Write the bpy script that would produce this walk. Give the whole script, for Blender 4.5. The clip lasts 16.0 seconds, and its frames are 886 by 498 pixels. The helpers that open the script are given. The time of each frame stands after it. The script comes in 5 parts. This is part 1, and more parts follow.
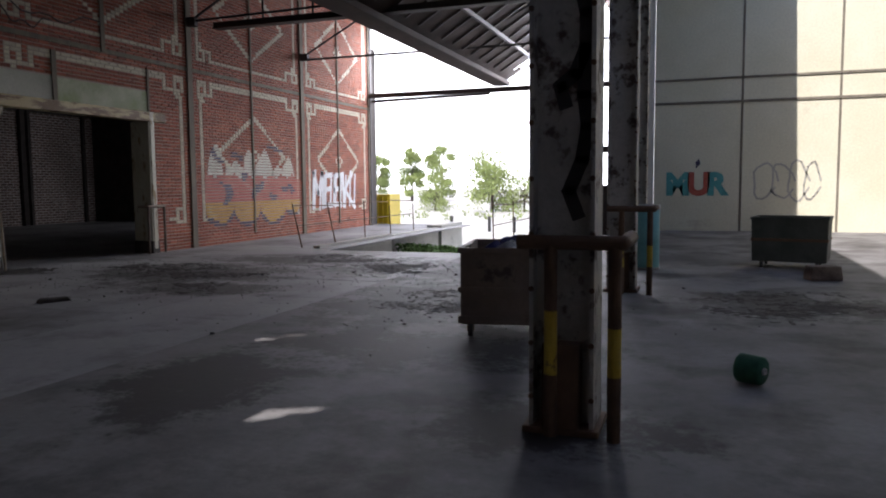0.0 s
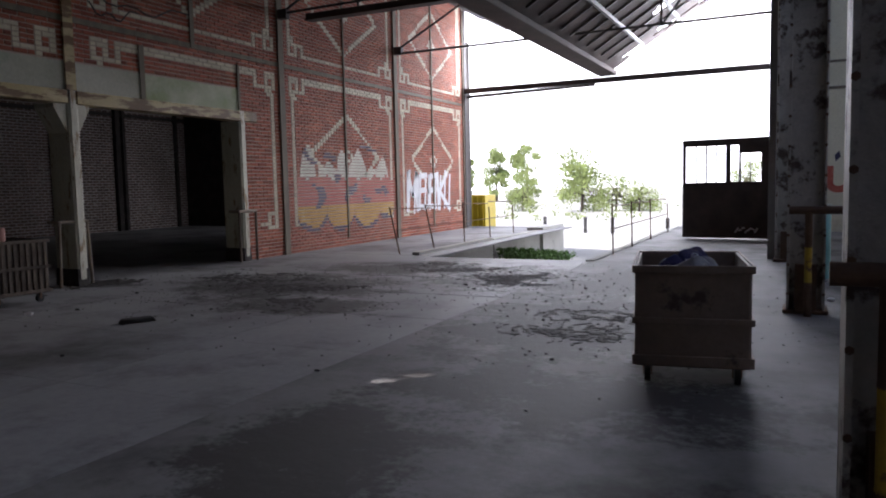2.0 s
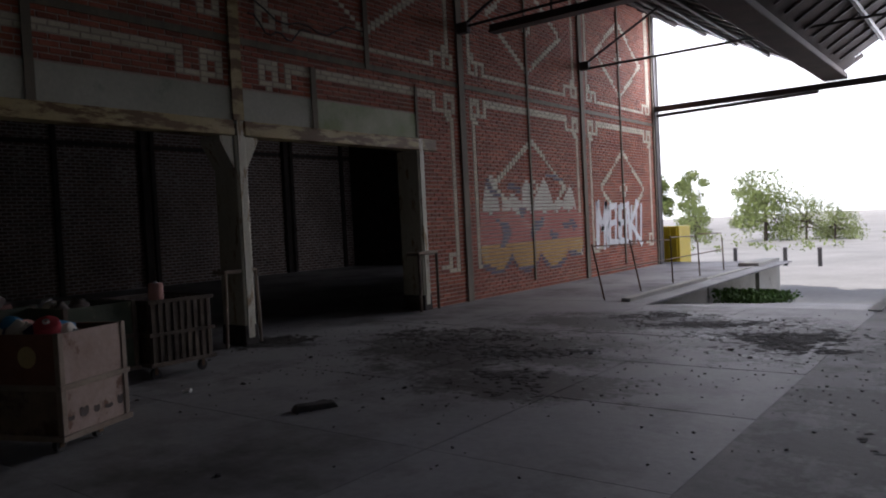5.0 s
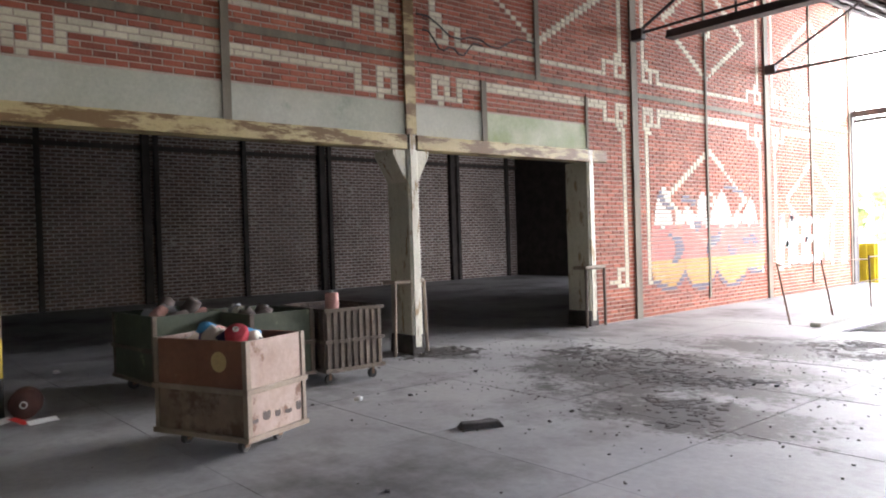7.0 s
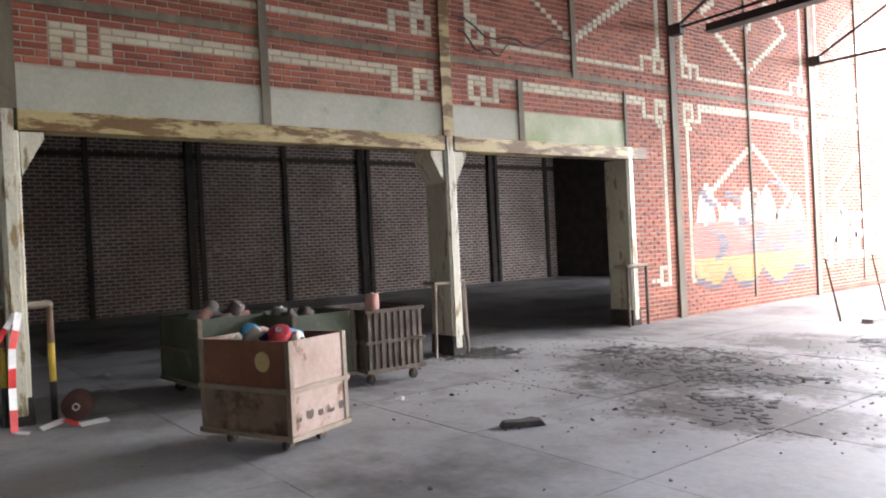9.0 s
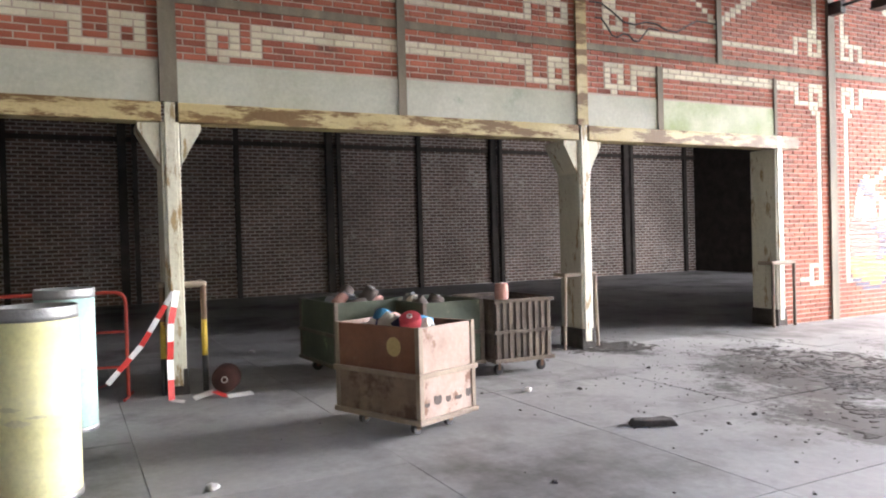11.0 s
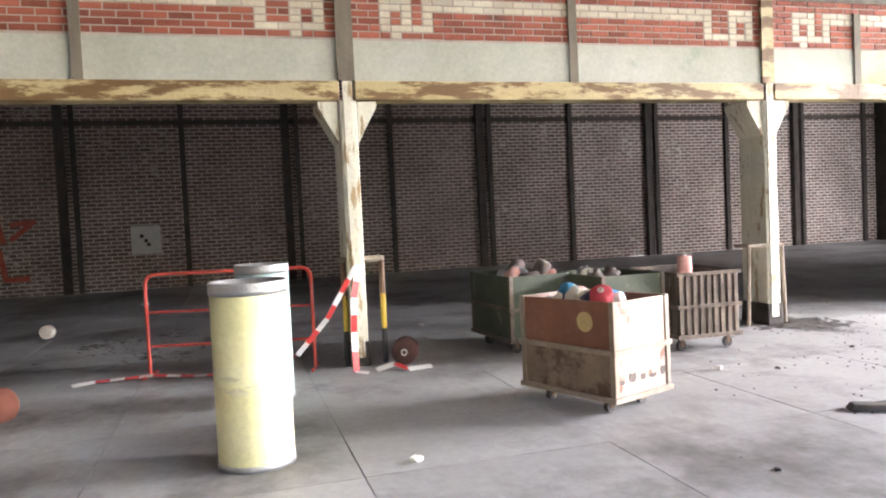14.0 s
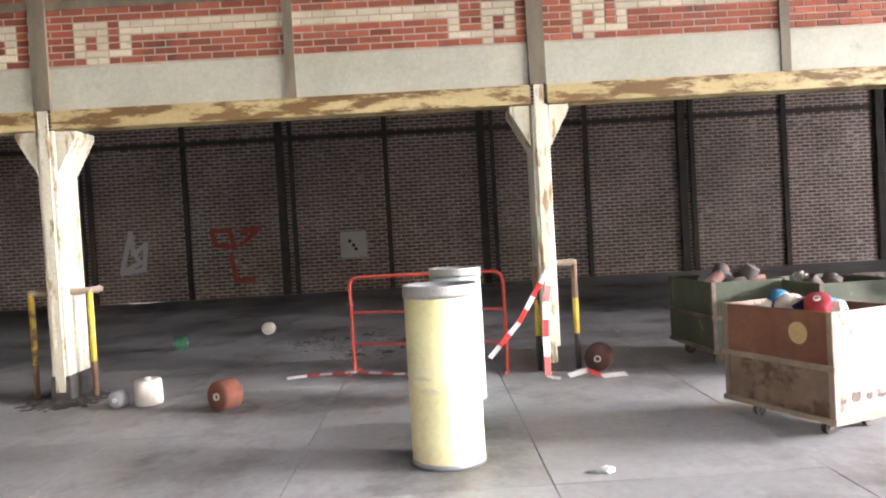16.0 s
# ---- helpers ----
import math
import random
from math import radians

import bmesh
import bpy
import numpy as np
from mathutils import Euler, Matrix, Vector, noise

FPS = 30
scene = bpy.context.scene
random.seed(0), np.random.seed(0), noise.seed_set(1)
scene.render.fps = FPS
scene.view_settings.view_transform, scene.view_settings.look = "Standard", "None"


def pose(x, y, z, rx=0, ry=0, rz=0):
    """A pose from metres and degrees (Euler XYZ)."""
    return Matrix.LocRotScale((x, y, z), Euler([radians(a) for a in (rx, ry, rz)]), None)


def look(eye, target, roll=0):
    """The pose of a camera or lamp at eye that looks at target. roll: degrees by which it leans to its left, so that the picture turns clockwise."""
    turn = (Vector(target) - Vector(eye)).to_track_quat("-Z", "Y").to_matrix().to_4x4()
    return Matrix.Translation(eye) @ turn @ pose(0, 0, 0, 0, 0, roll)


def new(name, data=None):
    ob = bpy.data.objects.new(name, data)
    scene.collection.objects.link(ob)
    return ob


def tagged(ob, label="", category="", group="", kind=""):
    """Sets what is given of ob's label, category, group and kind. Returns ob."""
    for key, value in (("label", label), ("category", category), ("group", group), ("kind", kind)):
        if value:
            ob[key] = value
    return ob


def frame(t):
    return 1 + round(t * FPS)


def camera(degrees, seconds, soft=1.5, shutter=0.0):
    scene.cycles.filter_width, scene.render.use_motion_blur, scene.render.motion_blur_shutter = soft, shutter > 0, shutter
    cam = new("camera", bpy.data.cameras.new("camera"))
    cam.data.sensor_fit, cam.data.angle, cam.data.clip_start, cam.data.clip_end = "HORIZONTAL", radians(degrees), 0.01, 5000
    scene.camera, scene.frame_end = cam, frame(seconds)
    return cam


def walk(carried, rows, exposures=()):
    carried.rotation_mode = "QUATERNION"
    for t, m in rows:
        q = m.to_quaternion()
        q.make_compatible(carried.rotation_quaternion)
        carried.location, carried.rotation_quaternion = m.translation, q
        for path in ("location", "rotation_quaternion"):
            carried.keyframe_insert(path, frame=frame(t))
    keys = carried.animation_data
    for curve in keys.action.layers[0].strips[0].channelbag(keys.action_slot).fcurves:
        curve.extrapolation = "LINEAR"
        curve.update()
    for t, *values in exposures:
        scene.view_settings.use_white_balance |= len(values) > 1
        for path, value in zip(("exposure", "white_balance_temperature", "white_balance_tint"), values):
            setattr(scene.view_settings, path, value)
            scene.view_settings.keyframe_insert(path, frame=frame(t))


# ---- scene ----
cam = camera(62.0, 16.0, 2.0)
PATH = [
    (0, (-0.321, 0.223, 1.371), (-0.981, 2.103, 1.198), -0.5),
    (0.5, (-0.612, 0.475, 1.407), (-1.475, 2.273, 1.252), -2.4),
    (1, (-0.838, 0.815, 1.393), (-1.872, 2.52, 1.245), -2.8),
    (1.5, (-1.113, 1.129, 1.365), (-2.197, 2.802, 1.208), -2.0),
    (2, (-1.36, 1.403, 1.375), (-2.224, 3.199, 1.206), -1.3),
    (2.5, (-1.59, 1.69, 1.384), (-2.348, 3.535, 1.236), -1.1),
    (3, (-1.942, 1.966, 1.372), (-2.629, 3.842, 1.271), -1.4),
    (3.5, (-2.234, 2.226, 1.346), (-2.93, 4.099, 1.252), -1.1),
    (4, (-2.591, 2.512, 1.364), (-3.424, 4.329, 1.283), -0.6),
    (4.5, (-3.009, 2.709, 1.383), (-3.97, 4.461, 1.303), -3.7),
    (5, (-3.242, 2.973, 1.432), (-4.455, 4.562, 1.368), -2.9),
    (5.2, (-3.28, 3.037, 1.445), (-4.588, 4.549, 1.391), -1.4),
    (7.3, (-3.364, 2.996, 1.527), (-4.898, 4.28, 1.502), -2.0),
    (7.5, (-3.349, 2.992, 1.513), (-4.882, 4.277, 1.493), -2.2),
    (8, (-3.351, 2.996, 1.473), (-4.887, 4.277, 1.467), -2.4),
    (8.5, (-3.351, 2.986, 1.497), (-4.91, 4.239, 1.486), -2.5),
    (9, (-3.357, 3.006, 1.485), (-4.952, 4.213, 1.472), -2.8),
    (9.5, (-3.331, 3.008, 1.511), (-4.964, 4.163, 1.491), -3.0),
    (10, (-3.338, 3.003, 1.499), (-5.039, 4.054, 1.487), -3.0),
    (10.2, (-3.341, 3.03, 1.498), (-5.066, 4.042, 1.488), -2.7),
    (12.5, (-3.443, 2.819, 1.5), (-5.275, 3.618, 1.428), -2.1),
    (13, (-3.54, 2.743, 1.476), (-5.393, 3.493, 1.403), -3.0),
    (13.5, (-3.592, 2.731, 1.496), (-5.471, 3.409, 1.409), -2.3),
    (14, (-3.618, 2.715, 1.502), (-5.537, 3.27, 1.415), -2.7),
    (14.5, (-3.595, 2.753, 1.527), (-5.56, 3.121, 1.467), -2.4),
    (15, (-3.609, 2.767, 1.506), (-5.6, 2.949, 1.461), -2.9),
    (15.5, (-3.618, 2.754, 1.51), (-5.616, 2.833, 1.462), -2.9),
    (16, (-3.638, 2.763, 1.5), (-5.637, 2.798, 1.451), -3.3),
]
walk(cam, [(t, look(eye, target, roll)) for t, eye, target, roll in PATH],
     [(0.0, 0.5, 6100, 17), (2.5, 0.65, 6000, 18), (3.2, 0.5, 6000, 18), (4.2, -0.6, 6050, 19), (5.2, -0.35, 6050, 19), (7.3, 3.2, 6300, 15), (9.0, 3.3, 6300, 15), (10.2, 3.65, 6350, 15), (12.3, 4.2, 6450, 15), (14.0, 4.6, 6500, 16), (16.0, 4.8, 6550, 18)])

# ---- light ----
SUN = Vector((-0.03, -0.75, 1.0)).normalized()
world = bpy.data.worlds.new("sky")
scene.world = world
world.use_nodes = True
wn = world.node_tree
sky = wn.nodes.new("ShaderNodeTexSky")
sky.sky_type, sky.sun_disc = "NISHITA", False
sky.sun_elevation = math.asin(SUN.z)
sky.sun_rotation = math.atan2(SUN.x, SUN.y)
wn.nodes["Background"].inputs[1].default_value = 0.15
wn.links.new(sky.outputs[0], wn.nodes["Background"].inputs[0])
sun = new("sun", bpy.data.lights.new("sun", "SUN"))
sun.data.energy, sun.data.angle, sun.data.color = 5.0, radians(0.5), (1, 0.95, 0.88)
sun.matrix_world = look(SUN * 60, (0, 0, 0))

# area lamp added in the open gable above the end beam, boosting the sky's light
gable = new("gable_fill_lamp", bpy.data.lights.new("gable_fill_lamp", "AREA"))
gable.data.shape, gable.data.size, gable.data.size_y = "RECTANGLE", 8.6, 2.4
gable.data.energy, gable.data.color = 900.0, (0.97, 0.98, 1.0)
gable.matrix_world = look((-6.4, 24.3, 5.85), (-7.4, 8.0, 1.0))

# ---- materials ----


def ramp(nt, fac, stops):
    r = nt.nodes.new("ShaderNodeValToRGB")
    r.color_ramp.elements.remove(r.color_ramp.elements[1])
    r.color_ramp.elements[0].position, r.color_ramp.elements[0].color = stops[0][0], (*stops[0][1], 1)
    for p, c in stops[1:]:
        e = r.color_ramp.elements.new(p)
        e.color = (*c, 1)
    nt.links.new(fac, r.inputs[0])
    return r.outputs[0]


def noise_of(nt, coord, scale, detail=6, rough=0.6, stretch=None):
    n = nt.nodes.new("ShaderNodeTexNoise")
    n.inputs["Scale"].default_value, n.inputs["Detail"].default_value, n.inputs["Roughness"].default_value = scale, detail, rough
    if stretch:
        m = nt.nodes.new("ShaderNodeMapping")
        m.inputs["Scale"].default_value = stretch
        nt.links.new(coord, m.inputs[0])
        coord = m.outputs[0]
    nt.links.new(coord, n.inputs["Vector"])
    return n.outputs["Fac"]


def mix(nt, fac, a, b, kind="MIX"):
    m = nt.nodes.new("ShaderNodeMix")
    m.data_type, m.blend_type = "RGBA", kind
    for k, v in ((0, fac), (6, a), (7, b)):
        if isinstance(v, (int, float)):
            m.inputs[k].default_value = v
        elif isinstance(v, tuple):
            m.inputs[k].default_value = (*v, 1)
        else:
            nt.links.new(v, m.inputs[k])
    return m.outputs[2]


def surface(name, a, b, scale=3.0, fine=40.0, rough=0.8, metal=0.0, bump=0.3, wear=None, wear_at=0.55, wear_scale=2.0, wear_soft=0.07, stretch=None, vary=0.0, lo=0.3, hi=0.7, bump_scale=None):
    """Two tones mixed at a large and a fine scale, an optional wear colour in patches, and fine relief."""
    m = bpy.data.materials.new(name)
    m.use_nodes = True
    nt = m.node_tree
    p = nt.nodes["Principled BSDF"]
    geo = nt.nodes.new("ShaderNodeNewGeometry")
    pos = geo.outputs["Position"]
    big = noise_of(nt, pos, scale, stretch=stretch)
    col = ramp(nt, big, [(lo, a), (hi, b)])
    small = noise_of(nt, pos, fine, 4)
    col = mix(nt, 0.35, col, ramp(nt, small, [(0.3, (0.55, 0.55, 0.55)), (0.7, (1, 1, 1))]), "MULTIPLY")
    if wear:
        w = noise_of(nt, pos, wear_scale, 9, 0.68, stretch=stretch)
        col = mix(nt, ramp(nt, w, [(wear_at, (0, 0, 0)), (wear_at + wear_soft, (1, 1, 1))]), col, wear)
    if vary:
        info = nt.nodes.new("ShaderNodeObjectInfo")
        add = nt.nodes.new("ShaderNodeMath")
        add.operation = "ADD"
        nt.links.new(info.outputs["Random"], add.inputs[0])
        nt.links.new(geo.outputs["Random Per Island"], add.inputs[1])
        fr = nt.nodes.new("ShaderNodeMath")
        fr.operation = "FRACT"
        nt.links.new(add.outputs[0], fr.inputs[0])
        col = mix(nt, 1.0, col, ramp(nt, fr.outputs[0], [(0, (1 - vary,) * 3), (1, (1 + vary * 0.3,) * 3)]), "MULTIPLY")
    nt.links.new(col, p.inputs["Base Color"])
    p.inputs["Roughness"].default_value, p.inputs["Metallic"].default_value = rough, metal
    b_ = nt.nodes.new("ShaderNodeBump")
    b_.inputs["Strength"].default_value, b_.inputs["Distance"].default_value = bump, 0.02
    nt.links.new(noise_of(nt, pos, bump_scale or fine * 0.6, 6), b_.inputs["Height"])
    nt.links.new(b_.outputs[0], p.inputs["Normal"])
    return m


def far_brick(name, dark, light, mortar):
    """Brick courses for the far annex walls, which are only seen at a distance."""
    m = bpy.data.materials.new(name)
    m.use_nodes = True
    nt = m.node_tree
    p = nt.nodes["Principled BSDF"]
    geo = nt.nodes.new("ShaderNodeNewGeometry")
    sep = nt.nodes.new("ShaderNodeSeparateXYZ")
    nt.links.new(geo.outputs["Position"], sep.inputs[0])
    s = nt.nodes.new("ShaderNodeMath")
    s.operation = "ADD"
    nt.links.new(sep.outputs[0], s.inputs[0])
    nt.links.new(sep.outputs[1], s.inputs[1])
    com = nt.nodes.new("ShaderNodeCombineXYZ")
    nt.links.new(s.outputs[0], com.inputs[0])
    nt.links.new(sep.outputs[2], com.inputs[1])
    br = nt.nodes.new("ShaderNodeTexBrick")
    nt.links.new(com.outputs[0], br.inputs["Vector"])
    br.inputs["Scale"].default_value = 1
    br.inputs["Brick Width"].default_value, br.inputs["Row Height"].default_value = 0.27, 0.098
    br.inputs["Mortar Size"].default_value, br.inputs["Mortar Smooth"].default_value = 0.017, 0.3
    br.inputs["Color1"].default_value, br.inputs["Color2"].default_value, br.inputs["Mortar"].default_value = (*dark, 1), (*light, 1), (*mortar, 1)
    grime = ramp(nt, noise_of(nt, geo.outputs["Position"], 0.7, 5), [(0.3, (0.62, 0.6, 0.58)), (0.65, (1, 1, 1))])
    tone = ramp(nt, noise_of(nt, geo.outputs["Position"], 4.5, 4, 0.7, stretch=(1, 1, 2.4)), [(0.38, (0.62, 0.62, 0.64)), (0.6, (1, 1, 1))])
    col = mix(nt, 0.8, mix(nt, 0.9, br.outputs[0], grime, "MULTIPLY"), tone, "MULTIPLY")
    salt = mix(nt, 1.0, ramp(nt, noise_of(nt, geo.outputs["Position"], 0.9, 3), [(0.52, (0, 0, 0)), (0.66, (1, 1, 1))]), ramp(nt, noise_of(nt, geo.outputs["Position"], 9.0, 2, 0.5, stretch=(1, 0.5, 1.6)), [(0.55, (0, 0, 0)), (0.6, (0.75, 0.75, 0.75))]), "MULTIPLY")
    nt.links.new(mix(nt, salt, col, (0.62, 0.58, 0.52)), p.inputs["Base Color"])
    p.inputs["Roughness"].default_value = 0.9
    b_ = nt.nodes.new("ShaderNodeBump")
    b_.inputs["Strength"].default_value = 0.4
    nt.links.new(br.outputs["Fac"], b_.inputs["Height"])
    nt.links.new(b_.outputs[0], p.inputs["Normal"])
    return m


RED = surface("red_brick", (0.34, 0.085, 0.05), (0.46, 0.15, 0.085), 1.2, 60, 0.85, bump=0.5, vary=0.45, wear=(0.16, 0.07, 0.05), wear_at=0.62, wear_scale=1.1)
WHITE_BRICK = surface("cream_brick", (0.62, 0.57, 0.42), (0.78, 0.73, 0.58), 3, 50, 0.8, bump=0.4, vary=0.15, wear=(0.4, 0.36, 0.27), wear_at=0.63, wear_scale=4)
MORTAR = surface("mortar", (0.42, 0.34, 0.28), (0.55, 0.46, 0.38), 3, 80, 0.95, bump=0.5)
PLASTER = surface("grey_plaster", (0.4, 0.41, 0.33), (0.56, 0.56, 0.48), 0.9, 25, 0.85, bump=0.15, wear=(0.3, 0.33, 0.26), wear_at=0.6, wear_scale=0.8)
MOSSY = surface("mossy_plaster", (0.3, 0.36, 0.17), (0.62, 0.64, 0.52), 1.5, 25, 0.85, bump=0.15)
TIMBER = surface("painted_timber", (0.42, 0.32, 0.13), (0.58, 0.48, 0.26), 2, 30, 0.6, bump=0.35, wear=(0.16, 0.09, 0.03), wear_at=0.475, wear_scale=4.2, stretch=(1, 0.35, 1.6))
COLUMN = surface("painted_column", (0.58, 0.55, 0.42), (0.72, 0.7, 0.58), 2, 30, 0.55, bump=0.25, wear=(0.3, 0.21, 0.1), wear_at=0.545, wear_scale=4.0, stretch=(2, 2, 0.5))
STRIP = surface("grey_timber_strip", (0.14, 0.12, 0.09), (0.25, 0.215, 0.155), 3, 40, 0.8, bump=0.3, stretch=(2, 2, 0.4))
CONCRETE = surface("worn_concrete", (0.24, 0.235, 0.235), (0.40, 0.39, 0.385), 0.45, 14, 0.62, bump=0.22, wear=(0.1, 0.092, 0.086), wear_at=0.49, wear_scale=0.6, wear_soft=0.17, vary=0.1)
CONCRETE_B = surface("rough_concrete", (0.13, 0.12, 0.115), (0.31, 0.3, 0.29), 0.6, 18, 0.7, bump=0.2, wear=(0.07, 0.064, 0.06), wear_at=0.47, wear_scale=0.8, wear_soft=0.16)
KERB = surface("pale_concrete", (0.42, 0.41, 0.36), (0.56, 0.55, 0.5), 1.2, 20, 0.85, bump=0.3, wear=(0.3, 0.28, 0.24), wear_at=0.6)
DIRT = surface("dirt", (0.03, 0.026, 0.023), (0.1, 0.088, 0.08), 3.5, 40, 0.95, bump=0.8)


def soil(mat, spots, tint):
    """Brown dirt trodden into a floor in ragged patches of (x, y, half width, half length)."""
    nt = mat.node_tree
    p = nt.nodes["Principled BSDF"]
    geo = nt.nodes.new("ShaderNodeNewGeometry")
    pos = geo.outputs["Position"]
    total = None

    def calc(kind, a, b):
        m = nt.nodes.new("ShaderNodeMath")
        m.operation = kind
        for k, v in enumerate((a, b)):
            if isinstance(v, (int, float)):
                m.inputs[k].default_value = v
            else:
                nt.links.new(v, m.inputs[k])
        return m.outputs[0]

    for x, y, rx, ry in spots:
        mp = nt.nodes.new("ShaderNodeMapping")
        mp.inputs["Location"].default_value = (-x / rx, -y / ry, 0)
        mp.inputs["Scale"].default_value = (1 / rx, 1 / ry, 0)
        nt.links.new(pos, mp.inputs[0])
        ln = nt.nodes.new("ShaderNodeVectorMath")
        ln.operation = "LENGTH"
        nt.links.new(mp.outputs[0], ln.inputs[0])
        inside = calc("SUBTRACT", 1.0, ln.outputs["Value"])
        total = inside if total is None else calc("MAXIMUM", total, inside)
    rough_ = calc("MULTIPLY", calc("SUBTRACT", noise_of(nt, pos, 1.6, 10, 0.72), 0.5), 3.0)
    fine_ = calc("MULTIPLY", calc("SUBTRACT", noise_of(nt, pos, 14.0, 5, 0.7), 0.5), 1.6)
    mask = ramp(nt, calc("ADD", calc("ADD", total, rough_), fine_), [(0.0, (0, 0, 0)), (0.4, (0.95, 0.95, 0.95))])
    old = p.inputs["Base Color"].links[0].from_socket
    nt.links.new(mix(nt, mask, old, tint), p.inputs["Base Color"])


soil(CONCRETE, ((-8.0, 10.0, 2.0, 1.5), (-6.8, 8.5, 1.3, 0.75), (-5.3, 11.7, 1.3, 1.6), (-7.2, 12.4, 2.2, 1.0), (-10.9, 9.3, 0.7, 0.5)), (0.04, 0.034, 0.03))
soil(CONCRETE_B, ((-3.4, 8.4, 1.3, 2.2), (-3.6, 11.5, 0.9, 2.4), (-2.6, 6.0, 1.6, 0.8), (0.6, 9.2, 1.4, 1.0), (-1.1, 4.3, 0.8, 0.6), (-3.6, 4.6, 0.7, 1.2)), (0.045, 0.039, 0.035))
BACK = far_brick("dark_brick", (0.19, 0.125, 0.105), (0.34, 0.23, 0.195), (0.8, 0.74, 0.68))
SOOT_UNLIT = surface("sooty_unlit_timber", (0.05, 0.043, 0.038), (0.1, 0.085, 0.075), 3, 40, 0.85)
CREAM = surface("cream_wall", (0.66, 0.62, 0.44), (0.76, 0.72, 0.55), 0.5, 20, 0.85, bump=0.1, wear=(0.56, 0.5, 0.36), wear_at=0.62, wear_scale=0.7)
STEEL = surface("dark_steel", (0.03, 0.026, 0.025), (0.075, 0.055, 0.05), 3, 50, 0.6, bump=0.25)
PEEL = surface("peeling_paint", (0.4, 0.37, 0.32), (0.6, 0.57, 0.5), 3, 30, 0.65, bump=0.5, wear=(0.1, 0.07, 0.055), wear_at=0.52, wear_scale=3.6)
PANEL = surface("grey_cladding", (0.24, 0.24, 0.25), (0.4, 0.4, 0.41), 1.2, 25, 0.7, bump=0.2, wear=(0.13, 0.09, 0.07), wear_at=0.61)
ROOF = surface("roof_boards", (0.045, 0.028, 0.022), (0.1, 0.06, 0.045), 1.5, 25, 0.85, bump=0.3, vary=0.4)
RUST = surface("rusty_metal", (0.09, 0.05, 0.03), (0.19, 0.11, 0.06), 5, 60, 0.75, bump=0.4)
YELLOW = surface("yellow_paint", (0.55, 0.36, 0.03), (0.7, 0.5, 0.06), 4, 50, 0.5, wear=(0.16, 0.08, 0.04), wear_at=0.53, wear_scale=6)
BLACK = surface("black_paint", (0.02, 0.02, 0.02), (0.045, 0.04, 0.04), 4, 50, 0.5)
YELLOW_BIN = surface("bright_yellow", (0.75, 0.55, 0.02), (0.85, 0.65, 0.05), 2, 30, 0.5)
BIN = surface("brown_fibre_board", (0.22, 0.16, 0.12), (0.34, 0.26, 0.2), 2, 25, 0.65, bump=0.25, wear=(0.1, 0.07, 0.055), wear_at=0.6, wear_scale=3)
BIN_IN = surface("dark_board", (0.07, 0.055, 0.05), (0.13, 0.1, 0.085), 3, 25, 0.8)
CART_RED = surface("faded_red_board", (0.15, 0.05, 0.027), (0.26, 0.115, 0.065), 2.2, 25, 0.7, bump=0.3, wear=(0.27, 0.17, 0.1), wear_at=0.62, wear_scale=3)
# worn tan, toned down further because the long side stands in shadow
CART_TAN_SHADED = surface("worn_shaded_tan_board", (0.17, 0.11, 0.075), (0.3, 0.22, 0.165), 2.2, 25, 0.7, bump=0.3, wear=(0.1, 0.055, 0.035), wear_at=0.52, wear_scale=2.6)
CART_PALE = surface("scuffed_pale_board", (0.31, 0.21, 0.17), (0.47, 0.36, 0.31), 2.5, 25, 0.75, bump=0.3, wear=(0.17, 0.09, 0.06), wear_at=0.57, wear_scale=4)
WOOD = surface("bare_wood", (0.22, 0.17, 0.13), (0.37, 0.3, 0.235), 3, 40, 0.8, bump=0.4)
DARK_WOOD = surface("old_dark_wood", (0.10, 0.075, 0.06), (0.24, 0.19, 0.15), 5, 40, 0.85, bump=0.4, vary=0.4)
GREEN = surface("dull_green_board", (0.035, 0.047, 0.028), (0.075, 0.09, 0.055), 3, 30, 0.65, bump=0.25, wear=(0.2, 0.2, 0.13), wear_at=0.6, wear_scale=3)
SKIP = surface("dark_green_steel", (0.05, 0.06, 0.045), (0.1, 0.105, 0.085), 3, 30, 0.6, wear=(0.12, 0.08, 0.055), wear_at=0.6)
DRUM = surface("pale_yellow_fibre", (0.76, 0.73, 0.38), (0.82, 0.79, 0.47), 1.5, 30, 0.5, bump=0.08, wear=(0.6, 0.56, 0.34), wear_at=0.68, wear_scale=5, stretch=(0.4, 0.4, 4))
DRUM_BLUE = surface("pale_blue_fibre", (0.36, 0.55, 0.52), (0.46, 0.64, 0.6), 2, 30, 0.5, bump=0.08)
TURQ = surface("turquoise_fibre", (0.15, 0.42, 0.42), (0.22, 0.5, 0.5), 2, 30, 0.5, bump=0.1)
ZINC = surface("zinc_rim", (0.35, 0.36, 0.36), (0.5, 0.5, 0.5), 6, 60, 0.45, 0.7)
RED_PAINT = surface("red_paint", (0.5, 0.045, 0.03), (0.62, 0.09, 0.06), 5, 50, 0.45, wear=(0.25, 0.1, 0.08), wear_at=0.63, wear_scale=8)
TAPE_W = surface("white_tape", (0.75, 0.74, 0.72), (0.85, 0.84, 0.82), 8, 50, 0.4)
TAPE_R = surface("red_tape", (0.6, 0.03, 0.03), (0.7, 0.06, 0.05), 8, 50, 0.4)
YARN_BROWN = surface("rust_yarn", (0.17, 0.055, 0.035), (0.25, 0.09, 0.06), 9, 150, 0.95, bump=0.6)
